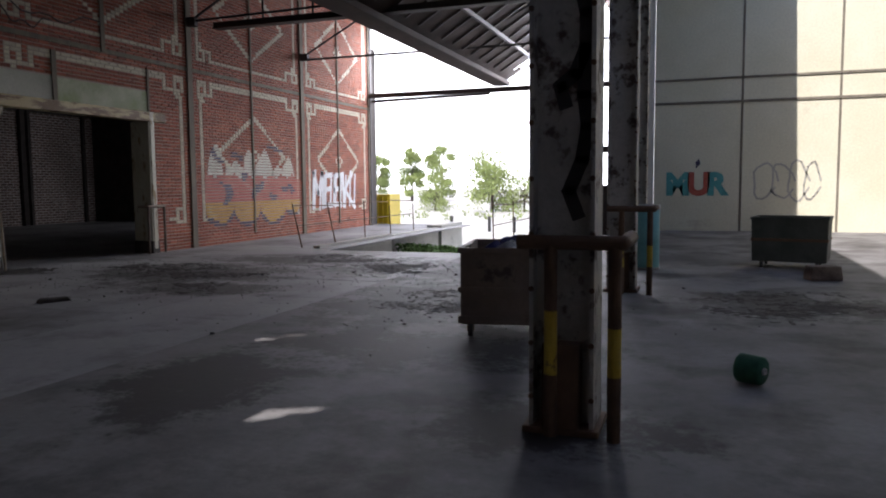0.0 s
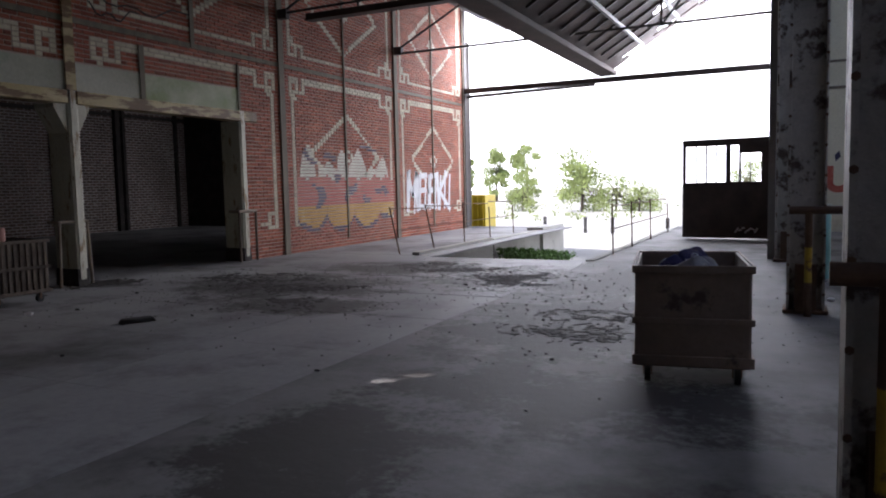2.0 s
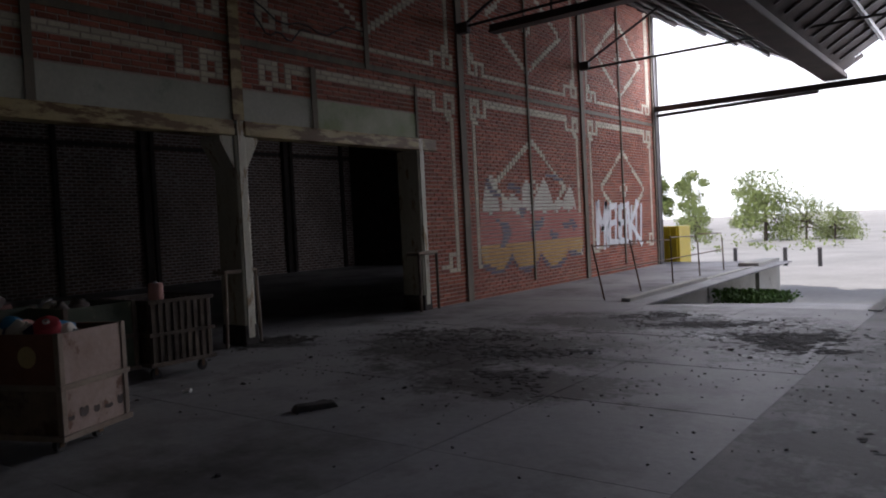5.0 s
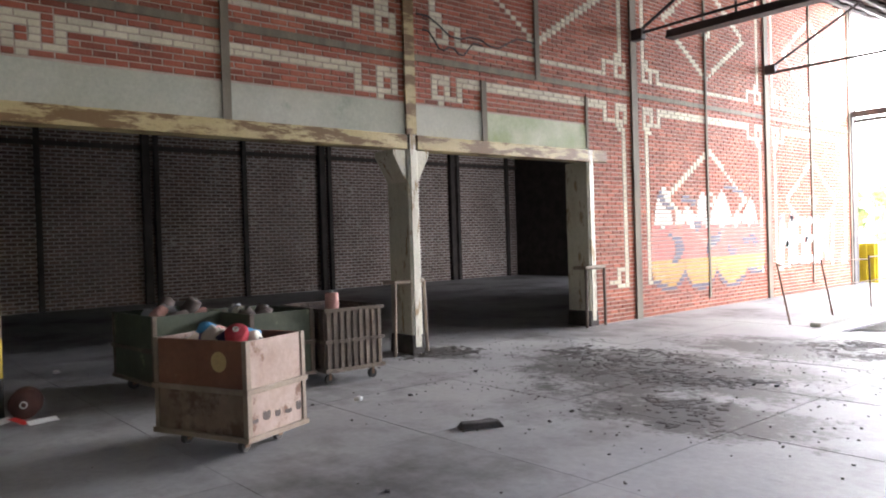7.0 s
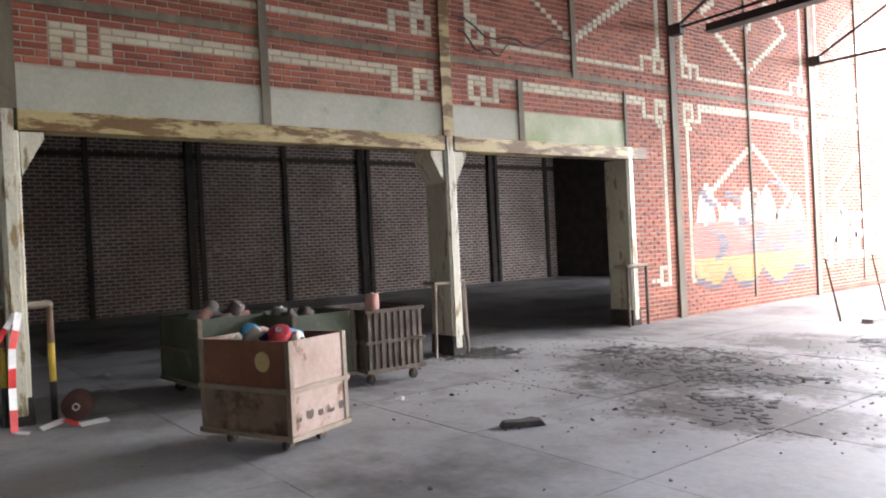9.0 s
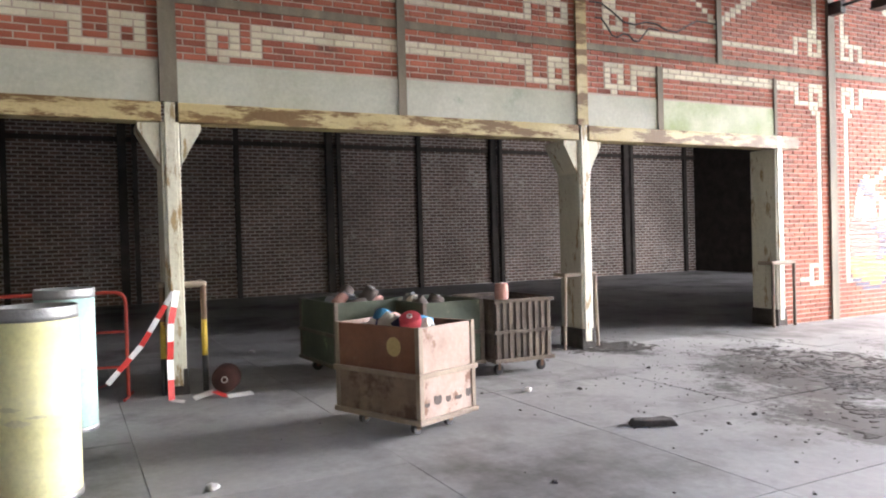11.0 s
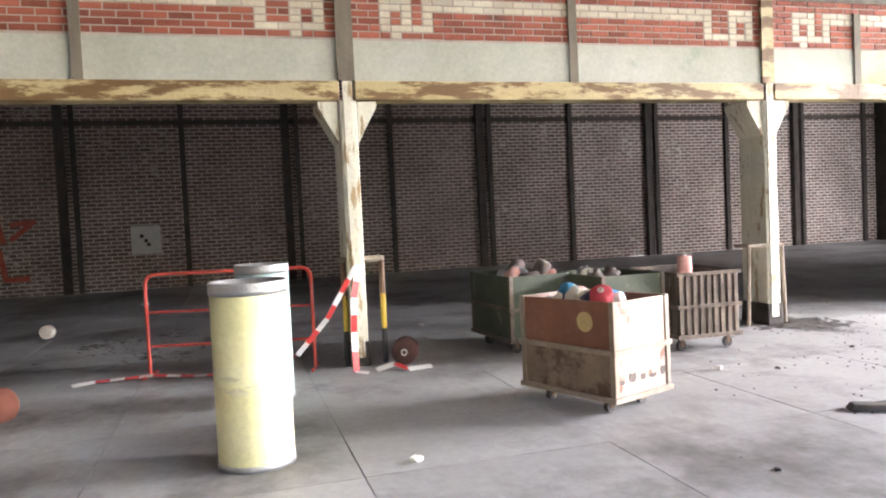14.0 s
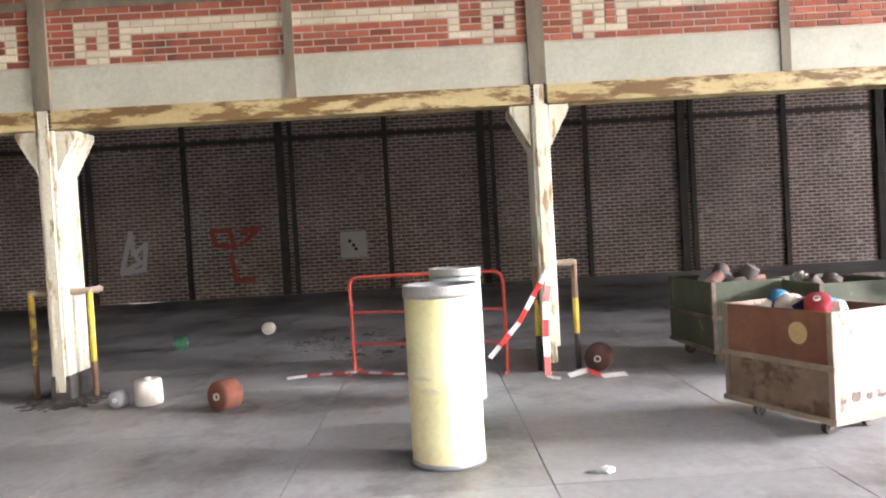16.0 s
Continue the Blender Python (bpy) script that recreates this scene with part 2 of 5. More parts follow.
# rust yarn again, its colour lowered for the shadow of the carts
YARN_SHADED = surface("shaded_rust_yarn", (0.06, 0.025, 0.02), (0.1, 0.042, 0.033), 9, 150, 0.95, bump=0.6)
YARN_WHITE = surface("cream_yarn", (0.6, 0.55, 0.47), (0.75, 0.7, 0.62), 9, 150, 0.95, bump=0.6)
YARN_GREY = surface("grey_yarn", (0.25, 0.25, 0.26), (0.4, 0.4, 0.42), 9, 150, 0.95, bump=0.6)
YARN_BLUE = surface("blue_yarn", (0.03, 0.18, 0.4), (0.06, 0.28, 0.5), 9, 150, 0.9, bump=0.6)
YARN_NAVY = surface("navy_yarn", (0.03, 0.03, 0.09), (0.07, 0.06, 0.17), 9, 150, 0.9, bump=0.6)
YARN_RED = surface("crimson_yarn", (0.42, 0.03, 0.05), (0.55, 0.07, 0.09), 9, 150, 0.9, bump=0.6)
YARN_GREEN = surface("green_yarn", (0.02, 0.1, 0.06), (0.05, 0.18, 0.1), 9, 150, 0.9, bump=0.6)
YARN_PINK = surface("pink_yarn", (0.5, 0.26, 0.22), (0.62, 0.36, 0.32), 9, 150, 0.9, bump=0.6)
SPRAY_WHITE = surface("white_spray", (0.7, 0.7, 0.72), (0.85, 0.85, 0.86), 6, 60, 0.6)
SPRAY_RED = surface("red_spray", (0.4, 0.055, 0.035), (0.5, 0.14, 0.09), 4, 60, 0.6)
SPRAY_OCHRE = surface("ochre_spray", (0.46, 0.24, 0.02), (0.58, 0.33, 0.05), 4, 60, 0.6)
SPRAY_SAND = surface("sand_spray", (0.55, 0.54, 0.44), (0.72, 0.7, 0.6), 4, 60, 0.6)
SPRAY_DARK = surface("violet_spray", (0.025, 0.02, 0.05), (0.055, 0.045, 0.1), 4, 60, 0.6)
SPRAY_TEAL = surface("teal_spray", (0.08, 0.34, 0.32), (0.13, 0.42, 0.4), 4, 60, 0.6)
SPRAY_GREY = surface("grey_spray", (0.4, 0.38, 0.32), (0.48, 0.46, 0.4), 4, 60, 0.6)
GROUND = surface("pale_yard_ground", (0.38, 0.36, 0.32), (0.52, 0.5, 0.45), 0.3, 6, 0.95, bump=0.4, wear=(0.3, 0.31, 0.22), wear_at=0.62, wear_scale=0.12)
LEAF = surface("leaves", (0.24, 0.31, 0.08), (0.38, 0.44, 0.16), 2, 20, 0.7, vary=0.5)
WEED = surface("weeds", (0.09, 0.19, 0.03), (0.17, 0.31, 0.07), 3, 20, 0.7, vary=0.5)
BARK = surface("bark", (0.08, 0.06, 0.045), (0.14, 0.11, 0.08), 5, 30, 0.95, bump=0.6)
PAPER = surface("off_white_board", (0.62, 0.61, 0.58), (0.74, 0.73, 0.7), 4, 40, 0.8)

# emissive backdrop: keeps the sky white and adds light from the north
SKY_GLOW = bpy.data.materials.new("glowing_backdrop")
SKY_GLOW.use_nodes = True
SKY_GLOW.node_tree.nodes["Principled BSDF"].inputs["Emission Color"].default_value = (0.98, 0.99, 1.0, 1)
SKY_GLOW.node_tree.nodes["Principled BSDF"].inputs["Emission Strength"].default_value = 1.35

# ---- building helpers ----


def bx(bm, c, s, m=None, taper=0.0, bevel=0.0):
    """A box of size s at c, optionally narrowed towards its top or with bevelled edges."""
    made = bmesh.ops.create_cube(bm, size=1)["verts"]
    for v in made:
        k = 1 + taper * v.co.z
        v.co = Vector((v.co.x * s[0] * k, v.co.y * s[1] * k, v.co.z * s[2]))
        v.co = (m @ v.co if m else v.co) + Vector(c)
    if bevel:
        edges = list({e for v in made for e in v.link_edges})
        bmesh.ops.bevel(bm, geom=edges, offset=bevel, segments=2, profile=0.6, affect="EDGES")


def rod(bm, a, b, r, n=10, r2=None):
    """A round bar from a to b."""
    a, b = Vector(a), Vector(b)
    d = b - a
    m = Matrix.Translation((a + b) / 2) @ d.to_track_quat("Z", "Y").to_matrix().to_4x4()
    bmesh.ops.create_cone(bm, cap_ends=True, segments=n, radius1=r, radius2=r if r2 is None else r2, depth=d.length, matrix=m)


def bar(bm, a, b, w, h):
    """A square bar from a to b, w across and h high."""
    a, b = Vector(a), Vector(b)
    d = b - a
    q = d.to_track_quat("X", "Z").to_matrix()
    bx(bm, (a + b) / 2, (d.length, w, h), q)


def lathe(bm, profile, n=28, m=None):
    """Turns (radius, height) pairs about z."""
    rings = []
    for r, z in profile:
        ring = []
        for i in range(n):
            a = 2 * math.pi * i / n
            p = Vector((r * math.cos(a), r * math.sin(a), z))
            ring.append(bm.verts.new(m @ p if m else p))
        rings.append(ring)
    for lo, hi in zip(rings, rings[1:]):
        for i in range(n):
            bm.faces.new((lo[i], lo[(i + 1) % n], hi[(i + 1) % n], hi[i]))
    for ring, flip in ((rings[0], True), (rings[-1], False)):
        if profile[0 if flip else -1][0] > 0.002:
            bm.faces.new(ring[::-1] if flip else ring)


def mesh_ob(name, bm, mat, smooth=False):
    me = bpy.data.meshes.new(name)
    bmesh.ops.recalc_face_normals(bm, faces=bm.faces)
    bm.to_mesh(me)
    bm.free()
    me.materials.append(mat)
    if smooth:
        for f in me.polygons:
            f.use_smooth = len(f.vertices) == 4
    return new(name, me)


def part(name, bm, mat, parent, label="", smooth=False):
    ob = mesh_ob(name, bm, mat, smooth)
    ob.parent = parent
    return tagged(ob, label)


def thing(name, label, category, m=None, group="", kind=""):
    ob = new(name)
    ob.empty_display_size = 0.1
    if m:
        ob.matrix_basis = m
    return tagged(ob, label, category, group, kind)


def boxes(name, mat, parent, items, label="", bevel=0.0):
    bm = bmesh.new()
    for c, s in items:
        bx(bm, c, s, bevel=bevel)
    return part(name, bm, mat, parent, label)


def structure(name, mat, items, label, category):
    bm = bmesh.new()
    for c, s in items:
        bx(bm, c, s)
    return tagged(mesh_ob(name, bm, mat), label, category, "", "structure")


def span(x0, x1, y0, y1, z0, z1):
    return ((x0 + x1) / 2, (y0 + y1) / 2, (z0 + z1) / 2), (x1 - x0, y1 - y0, z1 - z0)


# ---- the plan ----
WX = -11.15            # face of the decorated brick wall
POSTS = [-11.0, -6.02, -1.03, 3.95, 9.07, 14.1, 19.0, 23.5]
OPEN_END = 12.78       # north end of the wide opening
SOUTH, NORTH = -11.0, 23.5
BX = -24.0             # far wall of the annex
EX = -1.75             # east side of the covered bay
RAMP0, PLAT = 14.3, -8.4
VALLEY_X, VALLEY_Z = -6.55, 4.7

# ---- ground, floor, ramp ----
bm = bmesh.new()
G = -1.15
for x0, x1, y0, y1 in ((-900, 900, 24.6, 900), (-900, -24.4, -900, 24.6), (13.0, 900, -900, 24.6), (-24.4, 13.0, -900, -11.3)):
    vs = [bm.verts.new(p) for p in ((x0, y0, G), (x1, y0, G), (x1, y1, G), (x0, y1, G))]
    bm.faces.new(vs)
ground = tagged(mesh_ob("ground", bm, GROUND), "pale sunlit dusty yard outside the shed", "ground", "", "structure")

floor = structure("floor", CONCRETE_B, [
    span(-4.62, 13, -11.3, 14.3, -1.3, 0), span(-4.62, 13, 14.3, 24.6, -1.3, 0),
    span(-24.4, -4.62, -11.3, 14.3, -1.3, -0.03), span(-24.4, PLAT, 14.3, 24.6, -1.3, -0.03)],
    "stained dusty concrete floor of the derelict shed", "floor")
bm = bmesh.new()
pts = [(-4.62, RAMP0, -0.005), (PLAT, RAMP0, -0.005), (PLAT, 24.6, G + 0.01), (-4.62, 24.6, G + 0.01)]
top = [bm.verts.new(p) for p in pts]
low = [bm.verts.new((p[0], p[1], -1.4)) for p in pts]
bm.faces.new(top)
for i in range(4):
    bm.faces.new((top[i], top[(i + 1) % 4], low[(i + 1) % 4], low[i]))
tagged(mesh_ob("ramp", bm, CONCRETE), "grey concrete ramp going down to the yard", "ramp", "", "structure")
structure("platform_kerb", KERB, [span(PLAT, PLAT + 0.16, 14.6, 18.6, -0.95, 0.06), span(PLAT, PLAT + 0.14, 18.75, 22.4, -1.2, 0.02),
                                  span(PLAT - 0.3, PLAT + 0.2, 22.55, 24.7, -1.2, 0.08)], "chipped pale concrete edge of the loading platform", "kerb")
structure("ramp_kerb", KERB, [span(-4.72, -4.56, RAMP0 - 0.1, 24.5, -1.2, 0.02)], "worn concrete kerb beside the ramp", "kerb")

bm = bmesh.new()
arc = [(400 * math.sin(a), 400 * math.cos(a)) for a in [radians(-80 + 10 * k) for k in range(17)]]
for (xa, ya), (xb, yb) in zip(arc, arc[1:]):
    bm.faces.new([bm.verts.new(p) for p in ((xa, ya, -2), (xb, yb, -2), (xb, yb, 220), (xa, ya, 220))])
tagged(mesh_ob("backdrop", bm, SKY_GLOW), "glowing white sheet for the bright sky above the far horizon", "sky", "", "structure")

# ---- west wall: core, openings ----
wall_w = structure("wall_west", MORTAR, [
    span(WX - 0.24, WX - 0.008, SOUTH, OPEN_END, 3.32, 7.3), span(WX - 0.24, WX - 0.008, OPEN_END, NORTH, 0, 7.3)],
    "red brick wall with cream brick ornament and timber strips", "wall")
structure("wall_annex_west", BACK, [span(BX - 0.3, BX, SOUTH, 24.6, 0, 6.0)], "sooty dark brick wall with pale mortar", "wall")
# near-black colour stands in for the lack of light at this end
structure("wall_annex_north", SOOT_UNLIT, [span(BX, WX - 0.24, 24.3, 24.6, 0, 6.0)], "end wall of the annex, coloured near-black for its unlit end", "wall")
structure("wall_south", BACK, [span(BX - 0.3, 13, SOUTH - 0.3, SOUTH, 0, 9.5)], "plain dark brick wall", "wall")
structure("ceiling_annex", SOOT_UNLIT, [span(BX - 0.3, WX - 0.24, SOUTH, 24.6, 6.0, 6.15)], "dark board ceiling of the annex", "ceiling")
structure("wall_east", CREAM, [span(12.7, 13, SOUTH, 24.6, 0, 9)], "plain cream wall", "wall")
structure("wall_north_east", CREAM, [span(EX + 0.1, 13, 22.6, 22.9, 0, 9.5)], "tall cream painted wall with thin joints", "wall")

# annex wall posts and rail
annex = thing("wall_posts", "sooty upright posts and rail against the dark brick wall", "posts", kind="structure")
for k in range(-2, 6):
    y = -1.12 + 5.52 * k
    if y < 24:
        boxes("post", SOOT_UNLIT, annex, [span(BX, BX + 0.16, y - 0.18, y + 0.02, 0, 6.0)])
        boxes("post", SOOT_UNLIT, annex, [span(BX, BX + 0.12, y + 0.16, y + 0.28, 0, 6.0)])
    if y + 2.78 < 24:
        boxes("post", SOOT_UNLIT, annex, [span(BX, BX + 0.1, y + 2.74, y + 2.87, 0, 6.0)])
boxes("rail", SOOT_UNLIT, annex, [span(BX + 0.001, BX + 0.07, SOUTH, 24.3, 4.2, 4.32)])

# ---- west wall: bricks ----


def ornament(y, z):
    """Where the cream bricks of the wall's pattern lie."""
    for p0, p1 in zip(POSTS, POSTS[1:]):
        if p0 <= y < p1:
            break
    w, mid, half = min(y - p0, p1 - y), (p0 + p1) / 2, (p1 - p0) / 2

    if y < OPEN_END and y - p0 < p1 - y and p0 < 10:
        w -= 0.13

    def curl(z):
        if w > 0.72 and 3.68 < z < 3.76:
            return True
        if 0.72 < w < 0.84 and 3.44 < z < 3.76 or 0.22 < w < 0.84 and 3.44 < z < 3.53:
            return True
        if 0.22 < w < 0.56 and 3.44 < z < 3.77 and not (0.33 < w < 0.45 and 3.53 < z < 3.67):
            return True
        return 0.37 < w < 0.5 and 3.28 < z < 3.45

    if curl(z) or curl(7.96 - z):
        return True
    lower = p0 > 14 or y > OPEN_END
    if 0.3 < w < 0.42 and (4.5 < z < 7.2 or lower and 0.95 < z < 3.45):
        return True
    if lower and (0.3 < w < 0.62 and 0.55 < z < 0.95 and not (0.41 < w < 0.51 and 0.65 < z < 0.84) or 0.62 < w < 0.85 and 0.62 < z < 0.7):
        return True
    for cz in ((2.15, 5.5) if p0 > 14 else (5.5,)):
        d = abs(y - mid) / (half * 0.61) + abs(z - cz) / 0.98
        if 0.93 < d < 1.06 or 0.1 < d < 0.2:
            return True
    return False


COURSE, LENGTH, JOINT = 0.0715, 0.228, 0.011
near, rest = [], {True: ([], []), False: ([], [])}


def lay(y0, y1, z):
    white = ornament((y0 + y1) / 2, z)
    y0, y1 = y0 + JOINT / 2, y1 - JOINT / 2
    out = WX + random.uniform(-0.002, 0.003)
    if 4.2 < y0 < 8.6 and z < 4.15 and len(near) < 300:
        near.append((y0, y1, z, out, white))
        return
    vs, fs = rest[white]
    n, h, x0, b = len(vs), (COURSE - JOINT) / 2, WX - 0.012, 0.004
    vs += [(x0, y0, z - h), (x0, y1, z - h), (x0, y1, z + h), (x0, y0, z + h), (out, y0 + b, z - h + b), (out, y1 - b, z - h + b), (out, y1 - b, z + h - b), (out, y0 + b, z + h - b)]
    fs += [(n + 4, n + 5, n + 6, n + 7), (n, n + 1, n + 5, n + 4), (n + 1, n + 2, n + 6, n + 5), (n + 2, n + 3, n + 7, n + 6), (n + 3, n, n + 4, n + 7)]


row = 0
z = 0.04
while z < 7.2:
    start = OPEN_END + 0.04 if z < 3.36 else -6.5
    y = start - (LENGTH / 2 if row % 2 else 0)
    while y < NORTH - 0.02:
        a, b = max(y, start), min(y + LENGTH, NORTH)
        if b - a > 0.05:
            m = (a + b) / 2
            if b - a > 0.15 and ornament((a + m) / 2, z) != ornament((m + b) / 2, z):
                lay(a, m, z)
                lay(m, b, z)
            else:
                lay(a, b, z)
        y += LENGTH
    row += 1
    z += COURSE
for white, (vs, fs) in rest.items():
    me = bpy.data.meshes.new("brickwork")
    me.from_pydata(vs, [], fs)
    me.materials.append(WHITE_BRICK if white else RED)
    ob = new("brickwork", me)
    ob.parent = wall_w
    tagged(ob, "cream bricks laid as stepped ornament" if white else "weathered red bricks", "", "", "stuff")

# plaster band, beam, columns
for p0, p1 in zip(POSTS, POSTS[1:]):
    if p0 > 10:
        break
    mid = (p0 + p1) / 2
    for i, (a, b) in enumerate(((p0 + 0.09, mid - 0.05), (mid + 0.05, p1 - 0.09))):
        if p0 > 9:
            a, b = ((p0 + 0.09, 10.38), (10.48, OPEN_END))[i]
        structure("plaster_panel", MOSSY if a > 10.4 else PLASTER, [span(WX - 0.2, WX + 0.008 + i * 0.002, a, b, 2.93, 3.34)], "stained grey plaster band above the timber beam", "panel")
beam = thing("lintel_beam", "long weathered yellow painted timber beam over the opening", "beam", kind="structure")
for p0, p1 in zip([SOUTH] + POSTS[1:5], POSTS[1:5] + [OPEN_END + 0.46]):
    boxes("timber", TIMBER, beam, [span(WX - 0.22, WX + 0.045, p0 + 0.08, p1 - (0.08 if p1 < 10 else 0), 2.73, 2.925)], bevel=0.012)
for y in POSTS[1:]:
    lo = 2.93 if y < 10 else 0.0
    strip = structure("wall_post", STRIP if y < 5 or y > 10 else TIMBER, [span(WX - 0.05, WX + 0.035, y - 0.085, y + 0.085, lo, 7.2)], "weathered timber post on the brick wall", "post")
for y, lo, hi in ((-3.5, 2.93, 7.2), (1.46, 2.93, 7.2), (6.5, 2.93, 7.2), (10.43, 2.93, 3.8), (11.6, 3.95, 7.2), (12.77, 2.95, 3.8), (16.5, 0.2, 7.2), (21.2, 0.2, 7.2)):
    structure("wall_strip", STRIP, [span(WX - 0.05, WX + 0.025, y - (0.05 if y < 12 else 0.03), y + (0.05 if y < 12 else 0.03), lo, hi)], "thin dark upright strip on the brick wall", "strip")
for a, b in zip(POSTS[1:-1], POSTS[2:]):
    structure("wall_band", STRIP, [span(WX - 0.05, WX + 0.012, a + 0.085, b - 0.085, 3.93, 4.02)], "thin grey horizontal band in the brick wall", "band")


def west_column(y, top=True):
    c = thing("column", "cream painted timber column with flared brackets, worn at its foot", "column", Matrix.Translation((WX - 0.1, y, 0)), "columns of the wide opening", "structure")
    bm = bmesh.new()
    bx(bm, (-0.1, 0, 1.365), (0.46, 0.18, 2.73), bevel=0.015)
    part("shaft", bm, COLUMN, c)
    bm = bmesh.new()
    bx(bm, (0.137, 0, 1.45), (0.02, 0.1, 2.95), bevel=0.004)
    part("facing", bm, COLUMN, c, "yellowed timber facing")
    if top:
        for s in (-1, 1):
            bm = bmesh.new()
            pr = [(0.1, 2.72), (0.3, 2.72), (0.3, 2.66), (0.1, 2.3)]
            for x in (-0.31, 0.11):
                for u, v in pr:
                    bm.verts.new((x, s * u, v))
            vs = list(bm.verts)
            bm.faces.new(vs[:4])
            bm.faces.new(vs[4:])
            for i in range(4):
                bm.faces.new((vs[i], vs[(i + 1) % 4], vs[4 + (i + 1) % 4], vs[4 + i]))
            part("bracket", bm, COLUMN, c)
    bm = bmesh.new()
    bx(bm, (-0.1, 0, 0.13), (0.49, 0.21, 0.26), taper=-0.06, bevel=0.015)
    part("foot", bm, DIRT, c, "dirty dark foot")
    return c


for y in POSTS[1:5]:
    west_column(y)
west_column(OPEN_END + 0.02, False)

# ---- east columns, wall, cream wall joints ----


def east_column(x, y, h):
    c = thing("steel_column", "riveted steel column with peeling grey paint and rust", "column", Matrix.Translation((x, y, 0)), "columns along the bay", "structure")
    for s in (-1, 1):
        boxes("flange", PEEL, c, [span(s * 0.165 - 0.012, s * 0.165 + 0.012, -0.16, 0.16, 0, h)])
    boxes("web", PEEL, c, [span(-0.152, 0.152, -0.05, 0.05, 0, h)])
    boxes("plate", RUST, c, [span(-0.1, 0.1, -0.19, -0.052, 0, 0.5)], "rusty base plate")
    bm = bmesh.new()
    for s in (-1, 1):
        for i in range(int(h / 0.3)):
            for yy in (-0.165, ):
                rod(bm, (s * 0.165, -0.16, 0.2 + 0.3 * i), (s * 0.165, -0.172, 0.2 + 0.3 * i), 0.016, 6)
    part("rivets", bm, RUST, c)
    bm = bmesh.new()
    bx(bm, (0, 0, 0.02), (0.42, 0.4, 0.04), bevel=0.01)
    part("footing", bm, RUST, c)
    return c


east_column(-1.03, 4.33, 7.8)
east_column(-1.27, 9.85, 7.8)
east_column(-1.5, 15.0, 7.8)
structure("wall_bay_east", PANEL, [span(EX - 0.06, EX + 0.06, 15.2, NORTH, 0, 7.8)], "grey sheet cladding along the bay", "wall")
for y in (17.2, 19.4, 21.6):
    structure("wall_rib", PANEL, [span(EX - 0.1, EX - 0.062, y - 0.04, y + 0.04, 0, 7.8)], "upright rib on the cladding", "rib")
structure("wall_end_post", STEEL, [span(WX - 0.2, WX + 0.06, NORTH, NORTH + 0.16, 0, 7.2), span(EX - 0.2, EX + 0.1, NORTH, NORTH + 0.2, 0, 8.0)], "dark steel end post", "post")
for x in (0.69, 3.13, 5.6):
    structure("wall_joint", STRIP, [span(x - 0.03, x + 0.03, 22.585, 22.61, 0, 9)], "thin dark upright joint strip", "strip")
for z0, z1 in ((3.59, 3.66), (4.25, 4.31)):
    structure("wall_ledge", STRIP, [span(EX + 0.1, 12, 22.57, 22.61, z0, z1)], "thin horizontal ledge on the cream wall", "ledge")

# ---- roof ----
HOLES = ((-2.93, -1.23, 0.14), (-4.04, 1.38, 0.11), (-4.22, 1.2, 0.08))


def slope_z(x):
    return VALLEY_Z + (VALLEY_X - x) * 0.52 if x < VALLEY_X else VALLEY_Z + (x - VALLEY_X) * 0.62


def roof_slope(x0, x1):
    bm = bmesh.new()
    nx, ny = int(abs(x1 - x0) / 0.15), int((NORTH - SOUTH + 0.6) / 0.15)
    grid = [[bm.verts.new((x0 + (x1 - x0) * i / nx, SOUTH + 0.15 * j, slope_z(x0 + (x1 - x0) * i / nx))) for j in range(ny + 1)] for i in range(nx + 1)]
    for i in range(nx):
        for j in range(ny):
            x, y = x0 + (x1 - x0) * (i + 0.5) / nx, SOUTH + 0.15 * (j + 0.5)
            if any(math.hypot(x - h[0], y - h[1]) < h[2] for h in HOLES):
                continue
            if j > ny - 5 and noise.noise((x * 1.3, y * 1.3, 1)) > 0.16 or x > -5 and y > 20.5 and noise.noise((x * 0.9, y * 0.9, 7)) > 0.33:
                continue
            bm.faces.new((grid[i][j], grid[i + 1][j], grid[i + 1][j + 1], grid[i][j + 1]))
    ext = bmesh.ops.extrude_face_region(bm, geom=list(bm.faces))
    for v in ext["geom"]:
        if isinstance(v, bmesh.types.BMVert):
            v.co.z += 0.06
    return bm


roof = thing("ceiling_roof", "dark boarded valley roof with holes and a ragged north edge", "roof", kind="structure")
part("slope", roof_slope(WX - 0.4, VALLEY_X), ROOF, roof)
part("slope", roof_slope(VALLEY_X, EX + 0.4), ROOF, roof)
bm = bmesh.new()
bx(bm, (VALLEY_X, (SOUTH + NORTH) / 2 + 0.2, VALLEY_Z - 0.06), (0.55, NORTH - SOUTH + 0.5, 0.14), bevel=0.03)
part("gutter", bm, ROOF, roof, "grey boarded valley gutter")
for x in [WX + 0.75 + 0.8 * i for i in range(5)] + [VALLEY_X + 0.1 + 1.0 * i for i in range(5)]:
    boxes("purlin", STEEL, roof, [((x, (SOUTH + NORTH) / 2, slope_z(x) - 0.06), (0.07, NORTH - SOUTH, 0.1))])
for k in range(44):
    y = SOUTH + 0.12 + 0.78 * k
    for a, b in ((WX, VALLEY_X - 0.3), (VALLEY_X + 0.3, EX)):
        bm = bmesh.new()
        bar(bm, (a, y, slope_z(a) - 0.02), (b, y, slope_z(b) - 0.02), 0.05, 0.05)
        part("rafter", bm, STEEL, roof)
